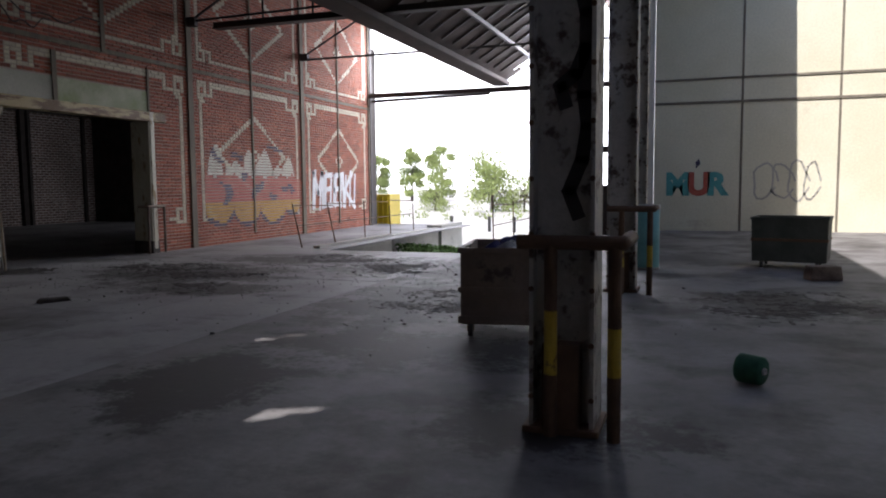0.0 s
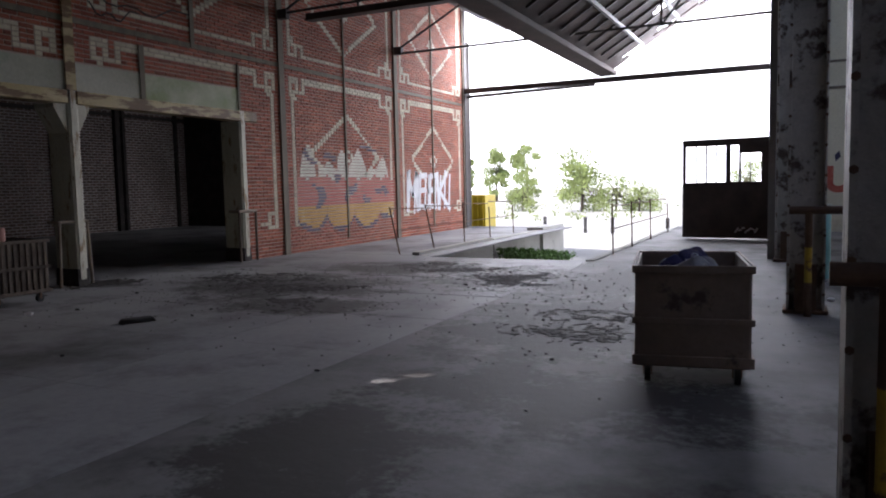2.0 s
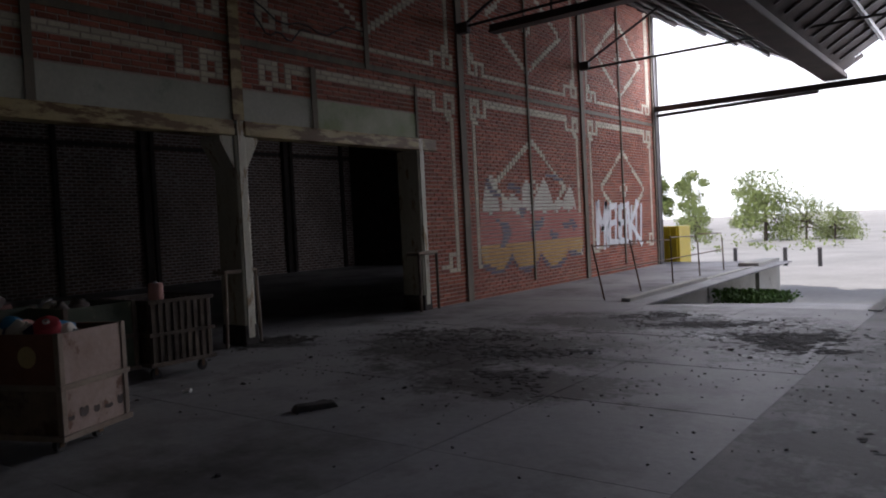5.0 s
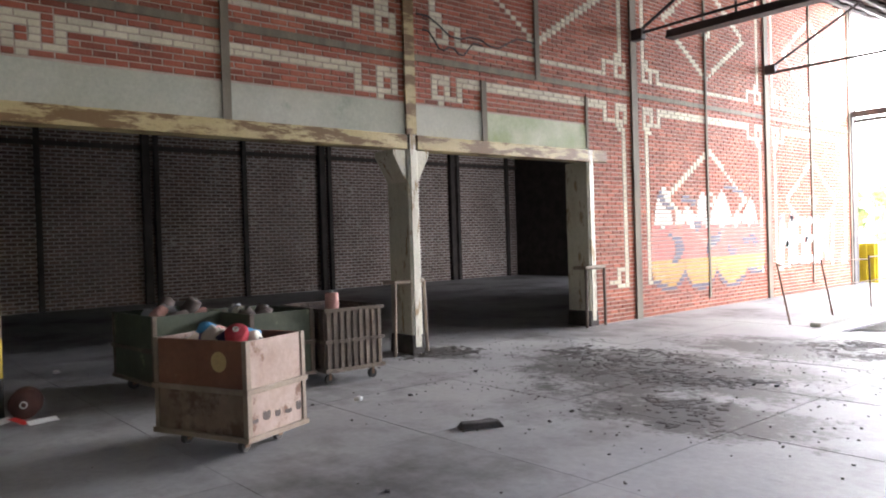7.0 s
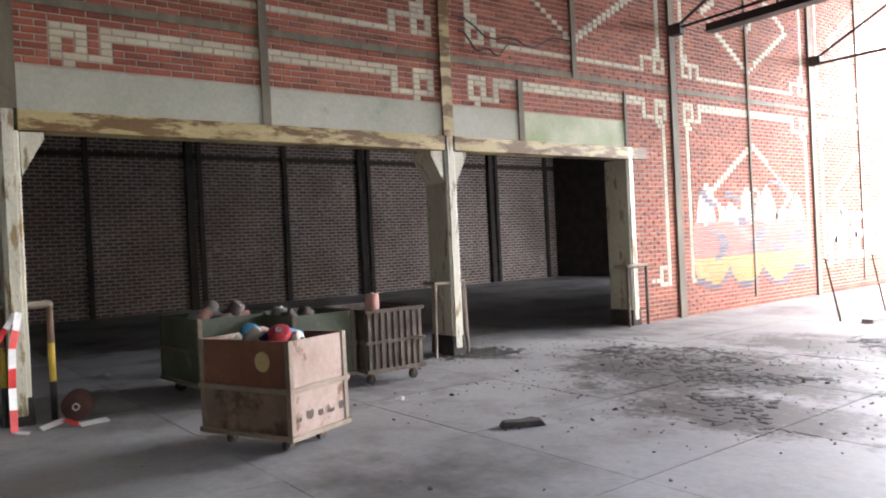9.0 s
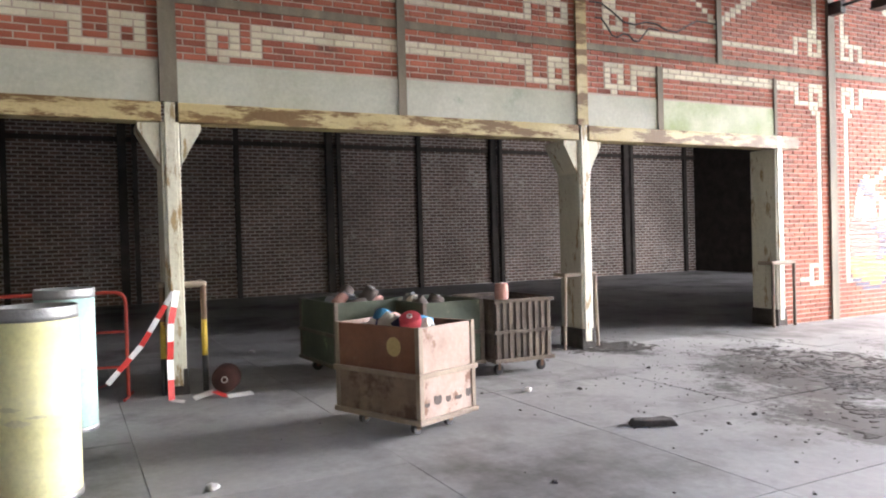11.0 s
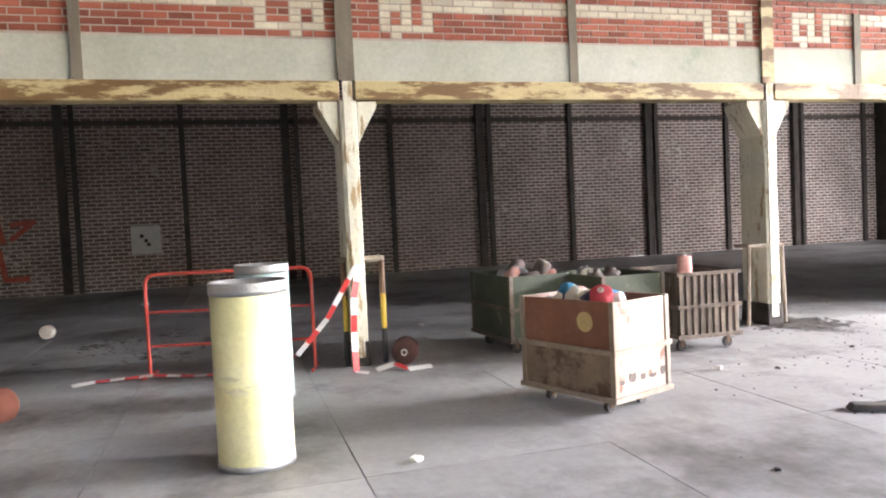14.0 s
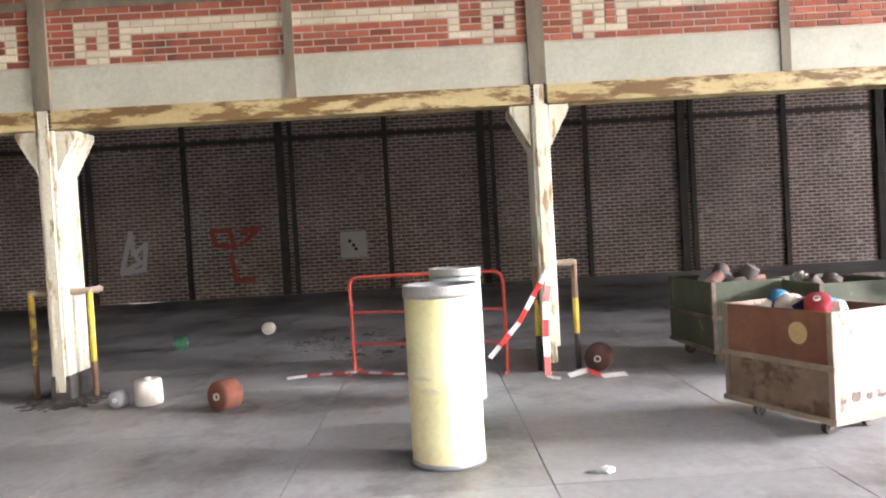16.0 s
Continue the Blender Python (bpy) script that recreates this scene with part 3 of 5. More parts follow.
# unseen upper sheet above the columns, added to keep east light off the west wall
structure("wall_upper_east_blocker", PANEL, [span(EX - 0.06, EX + 0.06, SOUTH, 15.2, 5.3, 9.5)], "unseen grey sheet above the columns, blocking light from the east", "wall")
# east hall roof, out of view; its opening is sized to steer sunlight
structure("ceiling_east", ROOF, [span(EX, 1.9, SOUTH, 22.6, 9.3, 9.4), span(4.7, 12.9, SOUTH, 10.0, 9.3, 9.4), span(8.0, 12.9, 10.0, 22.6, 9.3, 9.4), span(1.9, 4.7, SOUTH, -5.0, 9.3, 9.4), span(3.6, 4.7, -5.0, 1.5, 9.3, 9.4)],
          "unseen dark roof of the east hall, its opening cut to shape the light", "roof")

# trusses
for y in (-6.0, -1.03, 3.95, 9.07, 14.1, 19.0):
    tr = thing("roof_truss", "dark riveted steel truss spanning the bay", "truss", group="trusses of the bay", kind="structure")
    bm = bmesh.new()
    big = y != 19.0
    if big:
        bx(bm, ((WX + EX) / 2 + 0.35, y, 4.86), (EX - WX - 0.8, 0.16, 0.13))
        bx(bm, ((WX + EX) / 2 + 0.35, y, 4.8), (EX - WX - 0.8, 0.24, 0.025))
    else:
        rod(bm, (WX, y, 4.93), (EX, y, 4.93), 0.03, 8)
    part("chord", bm, STEEL, tr)
    bm = bmesh.new()
    bx(bm, (WX + 0.12, y, 5.0), (0.26, 0.14, 0.2), bevel=0.02)
    part("shoe", bm, STEEL, tr)
    pts_ = ((WX + 0.15, 5.05, -9.2, slope_z(-9.2) - 0.1), (VALLEY_X, 4.9, -4.2, slope_z(-4.2) - 0.1), (-4.2, 4.9, -4.2, slope_z(-4.2) - 0.1), (-4.2, 4.9, -2.4, slope_z(-2.4) - 0.1))
    for xa, za, xb, zb in pts_:
        bm = bmesh.new()
        rod(bm, (xa, y, za), (xb, y, zb), 0.028, 8)
        part("strut", bm, STEEL, tr)
    if big:
        bm = bmesh.new()
        rod(bm, (WX + 0.2, y, 5.02), (-6.8, y, 5.08), 0.025, 8)
        part("tie", bm, STEEL, tr)
        for x in (-9.2, -8.0):
            bm = bmesh.new()
            rod(bm, (x, y, 4.9), (x, y, slope_z(x) - 0.1), 0.022, 8)
            part("hanger", bm, STEEL, tr)
tie = thing("end_beam", "dark steel beam across the open north end", "beam", kind="structure")
bm = bmesh.new()
bar(bm, (WX, NORTH + 0.08, 4.42), (EX, NORTH + 0.08, 4.42), 0.14, 0.15)
part("girder", bm, STEEL, tie)
bm = bmesh.new()
rod(bm, (WX, NORTH + 0.2, 4.25), (-6.9, NORTH + 0.2, 4.33), 0.05)
part("pipe", bm, STEEL, tie)

# ---- carts and bins ----


def casters(parent, sx, sy, r=0.055):
    for x in (-1, 1):
        for y in (-1, 1):
            bm = bmesh.new()
            rod(bm, (x * sx - 0.02, y * sy, r), (x * sx + 0.02, y * sy, r), r, 14)
            wheel = part("wheel", bm, BLACK, parent)
            bm = bmesh.new()
            for s in (-1, 1):
                bx(bm, (x * sx + s * 0.028, y * sy, r + 0.035), (0.006, 0.04, 0.09))
            bx(bm, (x * sx, y * sy, r + 0.078), (0.07, 0.07, 0.008))
            part("fork", bm, RUST, wheel)


def yarn(name, label, mat, r, h, m, group="", cone=0.12, hole=True):
    """A wound package of yarn on a tube."""
    t = thing(name, label, "yarn spool", m, group)
    bm = bmesh.new()
    lathe(bm, [(r * 0.25, 0), (r * 0.9, 0), (r, r * 0.12), (r * (1 - cone), h - r * 0.12), (r * (0.9 - cone), h), (r * 0.25, h)], 22)
    part("winding", bm, mat, t, "", True)
    bm = bmesh.new()
    lathe(bm, [(r * 0.24, -0.012), (r * 0.24, h + 0.015), (r * 0.17, h + 0.015), (r * 0.17, -0.012)], 12)
    part("tube", bm, PAPER, t, "pale cardboard tube")
    return t


def board_cart(name, label, m, sx, sy, z0, z1, long_mats, end_mats, trim, group, lip=0.0):
    """An open-topped cart of two boards a side, with corner posts, rails and casters."""
    c = thing(name, label, "cart", m, group)
    t, mid = 0.025, (z0 + z1) / 2
    for s in (-1, 1):
        for k, (a, b) in enumerate(((z0, mid - 0.012), (mid + 0.012, z1))):
            bm = bmesh.new()
            bx(bm, (0, s * (sy / 2 - t / 2), (a + b) / 2), (sx - 0.05, t, b - a), bevel=0.005)
            part("side_board", bm, long_mats[k], c)
            bm = bmesh.new()
            bx(bm, (s * (sx / 2 - t / 2), 0, (a + b) / 2), (t, sy - 0.05, b - a), bevel=0.005)
            part("end_board", bm, end_mats[k], c)
    for x in (-1, 1):
        for y in (-1, 1):
            bm = bmesh.new()
            bx(bm, (x * (sx / 2 - 0.012), y * (sy / 2 - 0.012), mid), (0.045, 0.045, z1 - z0 + 0.01), bevel=0.006)
            part("corner_post", bm, trim, c)
    for z in (z0 + 0.02, mid):
        for s in (-1, 1):
            bm = bmesh.new()
            bx(bm, (0, s * (sy / 2 + 0.012), z), (sx + 0.05, 0.022, 0.04), bevel=0.005)
            part("rail", bm, trim, c)
            bm = bmesh.new()
            bx(bm, (s * (sx / 2 + 0.012), 0, z), (0.022, sy + 0.05, 0.04), bevel=0.005)
            part("rail", bm, trim, c)
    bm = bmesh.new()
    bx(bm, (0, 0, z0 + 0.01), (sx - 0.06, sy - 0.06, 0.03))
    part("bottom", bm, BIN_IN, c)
    casters(c, sx / 2 - 0.17, sy / 2 - 0.13, (z0 - 0.02) / 2)
    return c


def fill(m, sx, sy, z, mats, seed, group, n=9, r0=0.085):
    """Yarn packages lying loosely on one another in a cart."""
    rnd = random.Random(seed)
    for k in range(n):
        x, y = rnd.uniform(-0.5, 0.5) * (sx - 0.42), rnd.uniform(-0.5, 0.5) * (sy - 0.42)
        h = rnd.uniform(0.15, 0.22)
        mat = mats[k % len(mats)]
        yarn("yarn_spool", "wound " + mat.name.replace("_", " ") + " package lying in a cart", mat, rnd.uniform(r0, r0 * 1.2), h,
             m @ pose(x, y, z + rnd.uniform(-0.05, 0.03), rnd.uniform(20, 100), rnd.uniform(-30, 30), rnd.uniform(0, 360)), group)


M1 = pose(-8.83, 5.415, 0, 0, 0, 21.5)
front = board_cart("wooden_cart", "faded red and tan wooden cart full of yarn spools", M1, 0.93, 0.63, 0.11, 0.835,
                   ((CART_TAN_SHADED, CART_RED)), ((CART_PALE, CART_PALE)), WOOD, "carts at the opening")
bm = bmesh.new()
rod(bm, (0.2, -0.314, 0.68), (0.2, -0.319, 0.68), 0.075, 24)
part("painted_disc", bm, surface("ochre_disc", (0.52, 0.38, 0.17), (0.6, 0.46, 0.22), 5), front, "round ochre paint mark")
for k in range(5):
    bm = bmesh.new()
    c_, w_, h_ = -0.24 + 0.12 * k, 0.03 + 0.012 * (k % 2), 0.035 + 0.02 * ((k * 2) % 3)
    rim_ = [(c_ + w_ * math.cos(a), 0.235 + h_ * (0.5 + 0.5 * math.sin(a)) * (1 + 0.2 * math.sin(3 * a))) for a in [0.52 * i for i in range(12)]]
    f_ = [bm.verts.new((0.4675, p, q)) for p, q in rim_]
    b_ = [bm.verts.new((0.464, p, q)) for p, q in rim_]
    bm.faces.new(f_)
    for i in range(12):
        bm.faces.new((f_[i], f_[(i + 1) % 12], b_[(i + 1) % 12], b_[i]))
    part("torn_patch", bm, BIN_IN, front, "dark torn edge of the end board")
fill(M1, 0.93, 0.63, 0.75, (YARN_WHITE, YARN_NAVY, YARN_GREY, YARN_RED, YARN_BLUE, YARN_WHITE, YARN_PINK, YARN_GREY), 4, "spools in the wooden cart", 14)
M2 = pose(-11.35, 5.85, 0, 0, 0, 4)
board_cart("green_cart", "dark green board cart holding grey yarn", M2, 1.05, 0.78, 0.14, 0.84, (GREEN, GREEN), (GREEN, GREEN), DARK_WOOD, "carts at the opening")
fill(M2, 1.05, 0.78, 0.76, (YARN_GREY, BIN_IN, BIN_IN, YARN_GREY, YARN_PINK), 7, "spools in the green cart", 10)
M3 = pose(-10.72, 6.58, 0, 0, 0, 3)
board_cart("green_cart", "green board cart with a pale rim beside the slatted cart", M3, 1.0, 0.72, 0.14, 0.83, (GREEN, GREEN), (GREEN, GREEN), DARK_WOOD, "carts at the opening")
fill(M3, 1.0, 0.72, 0.68, (YARN_WHITE, BIN_IN, YARN_GREY), 9, "spools beside the slatted cart", 8)
# slatted cart
M4 = pose(-10.62, 7.43, 0, 0, 0, -2) @ Matrix.Diagonal((1, 0.8, 0.93, 1))
slat = thing("slatted_cart", "dark weathered cart of upright wooden slats on casters", "cart", M4, "carts at the opening")
for s in (-1, 1):
    for k in range(9):
        bm = bmesh.new()
        bx(bm, (s * 0.5, -0.4 + 0.1 * k, 0.5), (0.02, 0.055, 0.72), bevel=0.004)
        part("slat", bm, DARK_WOOD, slat)
        bm = bmesh.new()
        bx(bm, (-0.44 + 0.11 * k, s * 0.44, 0.5), (0.055, 0.02, 0.72), bevel=0.004)
        part("slat", bm, DARK_WOOD, slat)
    for z in (0.17, 0.5, 0.86):
        bm = bmesh.new()
        bx(bm, (s * 0.518, 0, z), (0.018, 0.94, 0.045), bevel=0.004)
        part("rail", bm, DARK_WOOD, slat)
        bm = bmesh.new()
        bx(bm, (0, s * 0.458, z), (1.02, 0.018, 0.045), bevel=0.004)
        part("rail", bm, DARK_WOOD, slat)
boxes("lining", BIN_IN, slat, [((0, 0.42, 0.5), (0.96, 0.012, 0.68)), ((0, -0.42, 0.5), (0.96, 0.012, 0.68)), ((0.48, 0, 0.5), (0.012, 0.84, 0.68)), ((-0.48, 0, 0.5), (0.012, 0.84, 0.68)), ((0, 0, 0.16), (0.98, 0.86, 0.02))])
casters(slat, 0.4, 0.34, 0.06)
yarn("yarn_spool", "pink and white yarn package standing on the cart rim", YARN_PINK, 0.075, 0.17, pose(-10.12, 7.14, 0.825), cone=0.05)

# brown bin met on the way
M5 = pose(-2.06, 7.02, 0, 0, 0, 9)
bin_ = thing("fibre_bin", "brown fibre bin on wheels, half full of yarn cones", "bin", M5)
for s in (-1, 1):
    bm = bmesh.new()
    bx(bm, (0, s * 0.52, 0.47), (0.72, 0.022, 0.68), bevel=0.008)
    part("end_panel", bm, BIN, bin_)
    bm = bmesh.new()
    bx(bm, (s * 0.36, 0, 0.47), (0.022, 1.03, 0.68), bevel=0.008)
    part("side_panel", bm, BIN, bin_)
    for z, hh in ((0.17, 0.07), (0.44, 0.045), (0.79, 0.05)):
        bm = bmesh.new()
        bx(bm, (0, s * 0.54, z), (0.77, 0.018, hh), bevel=0.006)
        part("band", bm, BIN, bin_)
        bm = bmesh.new()
        bx(bm, (s * 0.38, 0, z), (0.018, 1.1, hh), bevel=0.006)
        part("band", bm, BIN, bin_)
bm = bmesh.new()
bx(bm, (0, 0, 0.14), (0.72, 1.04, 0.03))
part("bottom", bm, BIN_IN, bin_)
casters(bin_, 0.29, 0.44, 0.06)
fill(M5, 0.72, 1.05, 0.64, (YARN_NAVY, YARN_GREY, BIN_IN, YARN_NAVY), 3, "spools in the brown bin", 9, 0.11)

# steel tipping bin in the east hall
skip = thing("steel_bin", "dark green steel bin with flared sides on small wheels", "bin", pose(1.06, 13.3, 0, 0, 0, -12) @ Matrix.Diagonal((0.9, 0.9, 0.92, 1)))
bm = bmesh.new()
bx(bm, (0, 0, 0.5), (1.22, 0.85, 0.76), taper=0.03, bevel=0.02)
top_face = max(bm.faces, key=lambda f: f.calc_center_median().z + f.normal.z)
ins = bmesh.ops.inset_region(bm, faces=[top_face], thickness=0.05)
for v in top_face.verts:
    v.co.z -= 0.35
part("tub", bm, SKIP, skip)
bm = bmesh.new()
for s in (-1, 1):
    bx(bm, (0, s * 0.432, 0.87), (1.27, 0.035, 0.04), bevel=0.01)
    bx(bm, (s * 0.622, 0, 0.87), (0.035, 0.83, 0.04), bevel=0.01)
part("rim", bm, SKIP, skip)
boxes("band", RUST, skip, [((0, -0.43, 0.5), (1.24, 0.02, 0.05)), ((0, 0.43, 0.5), (1.24, 0.02, 0.05))])
casters(skip, 0.45, 0.3, 0.06)
bm = bmesh.new()
bx(bm, (0, 0, 0.1), (0.42, 0.26, 0.2), taper=-0.1, bevel=0.02)
tagged(mesh_ob("wooden_block", bm, DARK_WOOD), "dark wooden block on the concrete floor", "block").matrix_basis = pose(1.3, 11.65, 0, 0, 0, 15)

# ---- drums ----


def drum(x, y, r, h, mat, label, name="fibre_drum", rot=0):
    d = thing(name, label, "drum", pose(x, y, 0, 0, 0, rot))
    bm = bmesh.new()
    lathe(bm, [(r * 0.985, 0.02), (r, 0.05), (r, h * 0.44), (r * 1.012, h * 0.45), (r * 1.012, h * 0.46), (r, h * 0.47), (r, h - 0.075), (r - 0.012, h - 0.075), (r - 0.012, 0.06)], 40)
    part("shell", bm, mat, d, "", True)
    bm = bmesh.new()
    lathe(bm, [(r + 0.004, h - 0.08), (r + 0.008, h - 0.05), (r + 0.004, h - 0.02), (r + 0.009, h - 0.008), (r, h), (r - 0.014, h - 0.004), (r - 0.016, h - 0.08)], 40)
    part("rim", bm, ZINC, d, "dull zinc rim", True)
    bm = bmesh.new()
    lathe(bm, [(r + 0.006, 0.0), (r + 0.006, 0.035), (r - 0.01, 0.04)], 40)
    part("foot_ring", bm, ZINC, d, "dull zinc foot ring", True)
    bm = bmesh.new()
    lathe(bm, [(0.001, h - 0.13), (r - 0.014, h - 0.13), (r - 0.014, h - 0.11), (0.001, h - 0.11)], 40)
    part("inner_lid", bm, ZINC, d)
    return d


drum(-8.43, 2.81, 0.238, 1.16, DRUM, "tall pale yellow fibre drum with zinc rim and grey smudges")
drum(-10.2, 2.97, 0.225, 1.17, DRUM_BLUE, "pale blue fibre drum behind the yellow drum")
sm = bpy.data.objects["fibre_drum"]
SMUDGE = surface("smudged_fibre", (0.56, 0.53, 0.33), (0.72, 0.69, 0.42), 9, 40, 0.6)
for z_, w_, a0 in ((0.58, 0.03, 5.3), (0.5, 0.045, 5.5), (0.53, 0.02, 6.0)):
    bm = bmesh.new()
    n_ = 14
    vs = [[bm.verts.new(((0.2392 + 0.002) * math.cos(a0 + 0.05 * i), (0.2392 + 0.002) * math.sin(a0 + 0.05 * i), z_ + s_ * w_ * 0.5 * math.sin(math.pi * i / n_) * (1 + 0.5 * noise.noise((i * 0.7, z_, s_))))) for i in range(n_ + 1)] for s_ in (-1, 1)]
    for i in range(n_):
        bm.faces.new((vs[0][i], vs[0][i + 1], vs[1][i + 1], vs[1][i]))
    part("smudge", bm, SMUDGE, sm, "grey smudge")
turq = drum(-1.15, 12.45, 0.205, 1.03, TURQ, "turquoise fibre drum standing beside a steel column")

# ---- red barrier and tape ----
bar_m = pose(-11.51, 2.68, 0, 0, 0, 75)
bar_ = thing("crowd_barrier", "red tubular steel crowd barrier, scuffed", "barrier", bar_m)
W2, H2 = 0.85, 1.05
curve = bpy.data.curves.new("frame_tube", "CURVE")
curve.dimensions, curve.bevel_depth, curve.bevel_resolution = "3D", 0.019, 3
sp = curve.splines.new("POLY")
path = [(-W2, 0, 0.02), (-W2, 0, H2 - 0.1)] + [(-W2 + 0.1 - 0.1 * math.cos(a), 0, H2 - 0.1 + 0.1 * math.sin(a)) for a in (0.4, 0.8, 1.2, 1.57)]
path += [(-p[0], p[1], p[2]) for p in path[::-1]]
sp.points.add(len(path) - 1)
for q, p in zip(sp.points, path):
    q.co = (*p, 1)
tmp = new("tube", curve)
me = bpy.data.meshes.new_from_object(tmp.evaluated_get(bpy.context.evaluated_depsgraph_get()))
bpy.data.objects.remove(tmp)
me.materials.clear()
me.materials.append(RED_PAINT)
ob = new("frame_tube", me)
ob.parent = bar_
for z in (0.31, 0.66):
    bm = bmesh.new()
    rod(bm, (-W2, 0, z), (W2, 0, z), 0.014)
    part("cross_tube", bm, RED_PAINT, bar_)
for s in (-1, 1):
    bm = bmesh.new()
    rod(bm, (s * W2, -0.2, 0.015), (s * W2, 0.2, 0.015), 0.015)
    part("foot", bm, RED_PAINT, bar_)
bm = bmesh.new()
rod(bm, (-W2 - 0.05, 0, 0.75), (-W2 + 0.03, 0, 0.75), 0.012)
part("hook", bm, ZINC, bar_)


def tape(points, width, label):
    """Striped barrier tape through the points, in alternating bands."""
    t = thing("barrier_tape", label, "tape")
    pts = [Vector(p) for p in points]
    k = 0
    for a, b in zip(pts, pts[1:]):
        d = b - a
        n = max(1, int(d.length / 0.13))
        side = d.cross(Vector((0.3, 0.2, 1))).normalized() if abs(d.normalized().z) < 0.7 else d.cross(Vector((1, 0.3, 0))).normalized()
        for j in range(n):
            p, q = a + d * j / n, a + d * (j + 1) / n
            bm = bmesh.new()
            w0, w1 = side * width / 2, side * width / 2
            off = Vector((0.003, 0.001, 0.003))
            vs = [bm.verts.new(v) for v in (p - w0, p + w0, q + w1, q - w1, p - w0 + off, p + w0 + off, q + w1 + off, q - w1 + off)]
            for f in ((0, 3, 2, 1), (4, 5, 6, 7), (0, 1, 5, 4), (1, 2, 6, 5), (2, 3, 7, 6), (3, 0, 4, 7)):
                bm.faces.new([vs[x] for x in f])
            part("red_band" if k % 2 else "white_band", bm, TAPE_R if k % 2 else TAPE_W, t)
            k += 1
    return t


tape([(-10.85, 3.93, 1.06), (-10.8, 3.86, 0.75), (-10.85, 3.85, 0.4), (-10.75, 3.84, 0.03), (-10.7, 3.95, 0.012)], 0.065, "red and white tape hanging from the column guard")
tape([(-10.87, 3.9, 1.05), (-10.9, 3.6, 0.55), (-11.0, 3.3, 0.2), (-11.2, 2.9, 0.03), (-11.45, 2.3, 0.012), (-11.6, 1.9, 0.03), (-11.65, 1.35, 0.012), (-11.55, 1.15, 0.012)], 0.055, "red and white tape slung from column to barrier")
tape([(-10.8, 4.05, 0.012), (-10.85, 4.25, 0.05), (-10.7, 4.35, 0.012), (-10.75, 4.6, 0.012)], 0.08, "crumpled red and white tape on the floor")

# ---- column guards ----


def guard(x, y, span_, depth, h, mat_top, mats, label, thick=0.035, lean=0.0):
    g = thing("column_guard", label, "guard", pose(x, y, 0), "guards round the columns")
    bm = bmesh.new()
    rod(bm, (depth, -span_, h), (depth, span_, h), thick, 12)
    bmesh.ops.create_uvsphere(bm, u_segments=12, v_segments=8, radius=thick, matrix=Matrix.Translation((depth, span_, h)))
    bmesh.ops.create_uvsphere(bm, u_segments=12, v_segments=8, radius=thick, matrix=Matrix.Translation((depth, -span_, h)))
    part("top_rail", bm, mat_top, g)
    for s in (-1, 1):
        bm = bmesh.new()
        rod(bm, (depth, s * span_, h), (-0.05, s * span_, h), thick, 12)
        part("side_rail", bm, mat_top, g)
        z = h
        n = len(mats)
        post = None
        for k, mt in enumerate(mats):
            bm = bmesh.new()
            a, b = h * (1 - k / n), h * (1 - (k + 1) / n)
            rod(bm, (depth, s * (span_ + lean * k / n), a), (depth, s * (span_ + lean * (k + 1) / n), b), thick * 0.85, 12)
            part("post", bm, mt, g)
    return g


guard(WX - 0.22, 4.03, 0.2, 0.16, 1.1, WOOD, (RUST, YELLOW, BLACK), "yellow and black pipe guard round the cream column")
guard(WX - 0.3, -1.05, 0.3, 0.19, 1.1, WOOD, (YELLOW, YELLOW, RUST), "wooden rail and yellow pipe guard round the column")
guard(WX - 0.2, 8.99, 0.24, 0.19, 0.97, WOOD, (WOOD, WOOD), "bare wooden guard round the cream column", 0.026, 0.03)
guard(WX - 0.1, 12.78, 0.24, 0.19, 0.98, WOOD, (DARK_WOOD, DARK_WOOD), "dark wooden guard round the end column", 0.03)


def pipe_guard(x, y, label):
    g = thing("column_guard", label, "guard", pose(x, y, 0), "guards round the columns")
    for a, b, mt, nm in (((-0.18, -0.27, 1.06), (0.38, -0.27, 1.06), RUST, "top_rail"), ((0.38, -0.27, 1.06), (0.38, 0.2, 1.06), RUST, "side_rail"),
                         ((0.34, -0.27, 1.06), (0.34, -0.27, 0.62), RUST, "post"), ((0.34, -0.27, 0.62), (0.34, -0.27, 0.36), YELLOW, "post"), ((0.34, -0.27, 0.36), (0.34, -0.27, 0.0), RUST, "post"),
                         ((0.0, -0.27, 1.06), (0.0, -0.27, 0.7), RUST, "post"), ((0.0, -0.27, 0.7), (0.0, -0.27, 0.35), YELLOW, "post"), ((0.0, -0.27, 0.35), (0.0, -0.27, 0.0), RUST, "post")):
        bm = bmesh.new()
        rod(bm, a, b, 0.036 if nm == "post" else 0.04, 14)
        bmesh.ops.create_uvsphere(bm, u_segments=12, v_segments=8, radius=0.038, matrix=Matrix.Translation(b))
        part(nm, bm, mt, g)
    return g


pipe_guard(-1.08, 4.4, "rusty pipe guard with yellow bands before the steel column")
pipe_guard(-1.25, 9.8, "rusty pipe guard beside the second steel column")

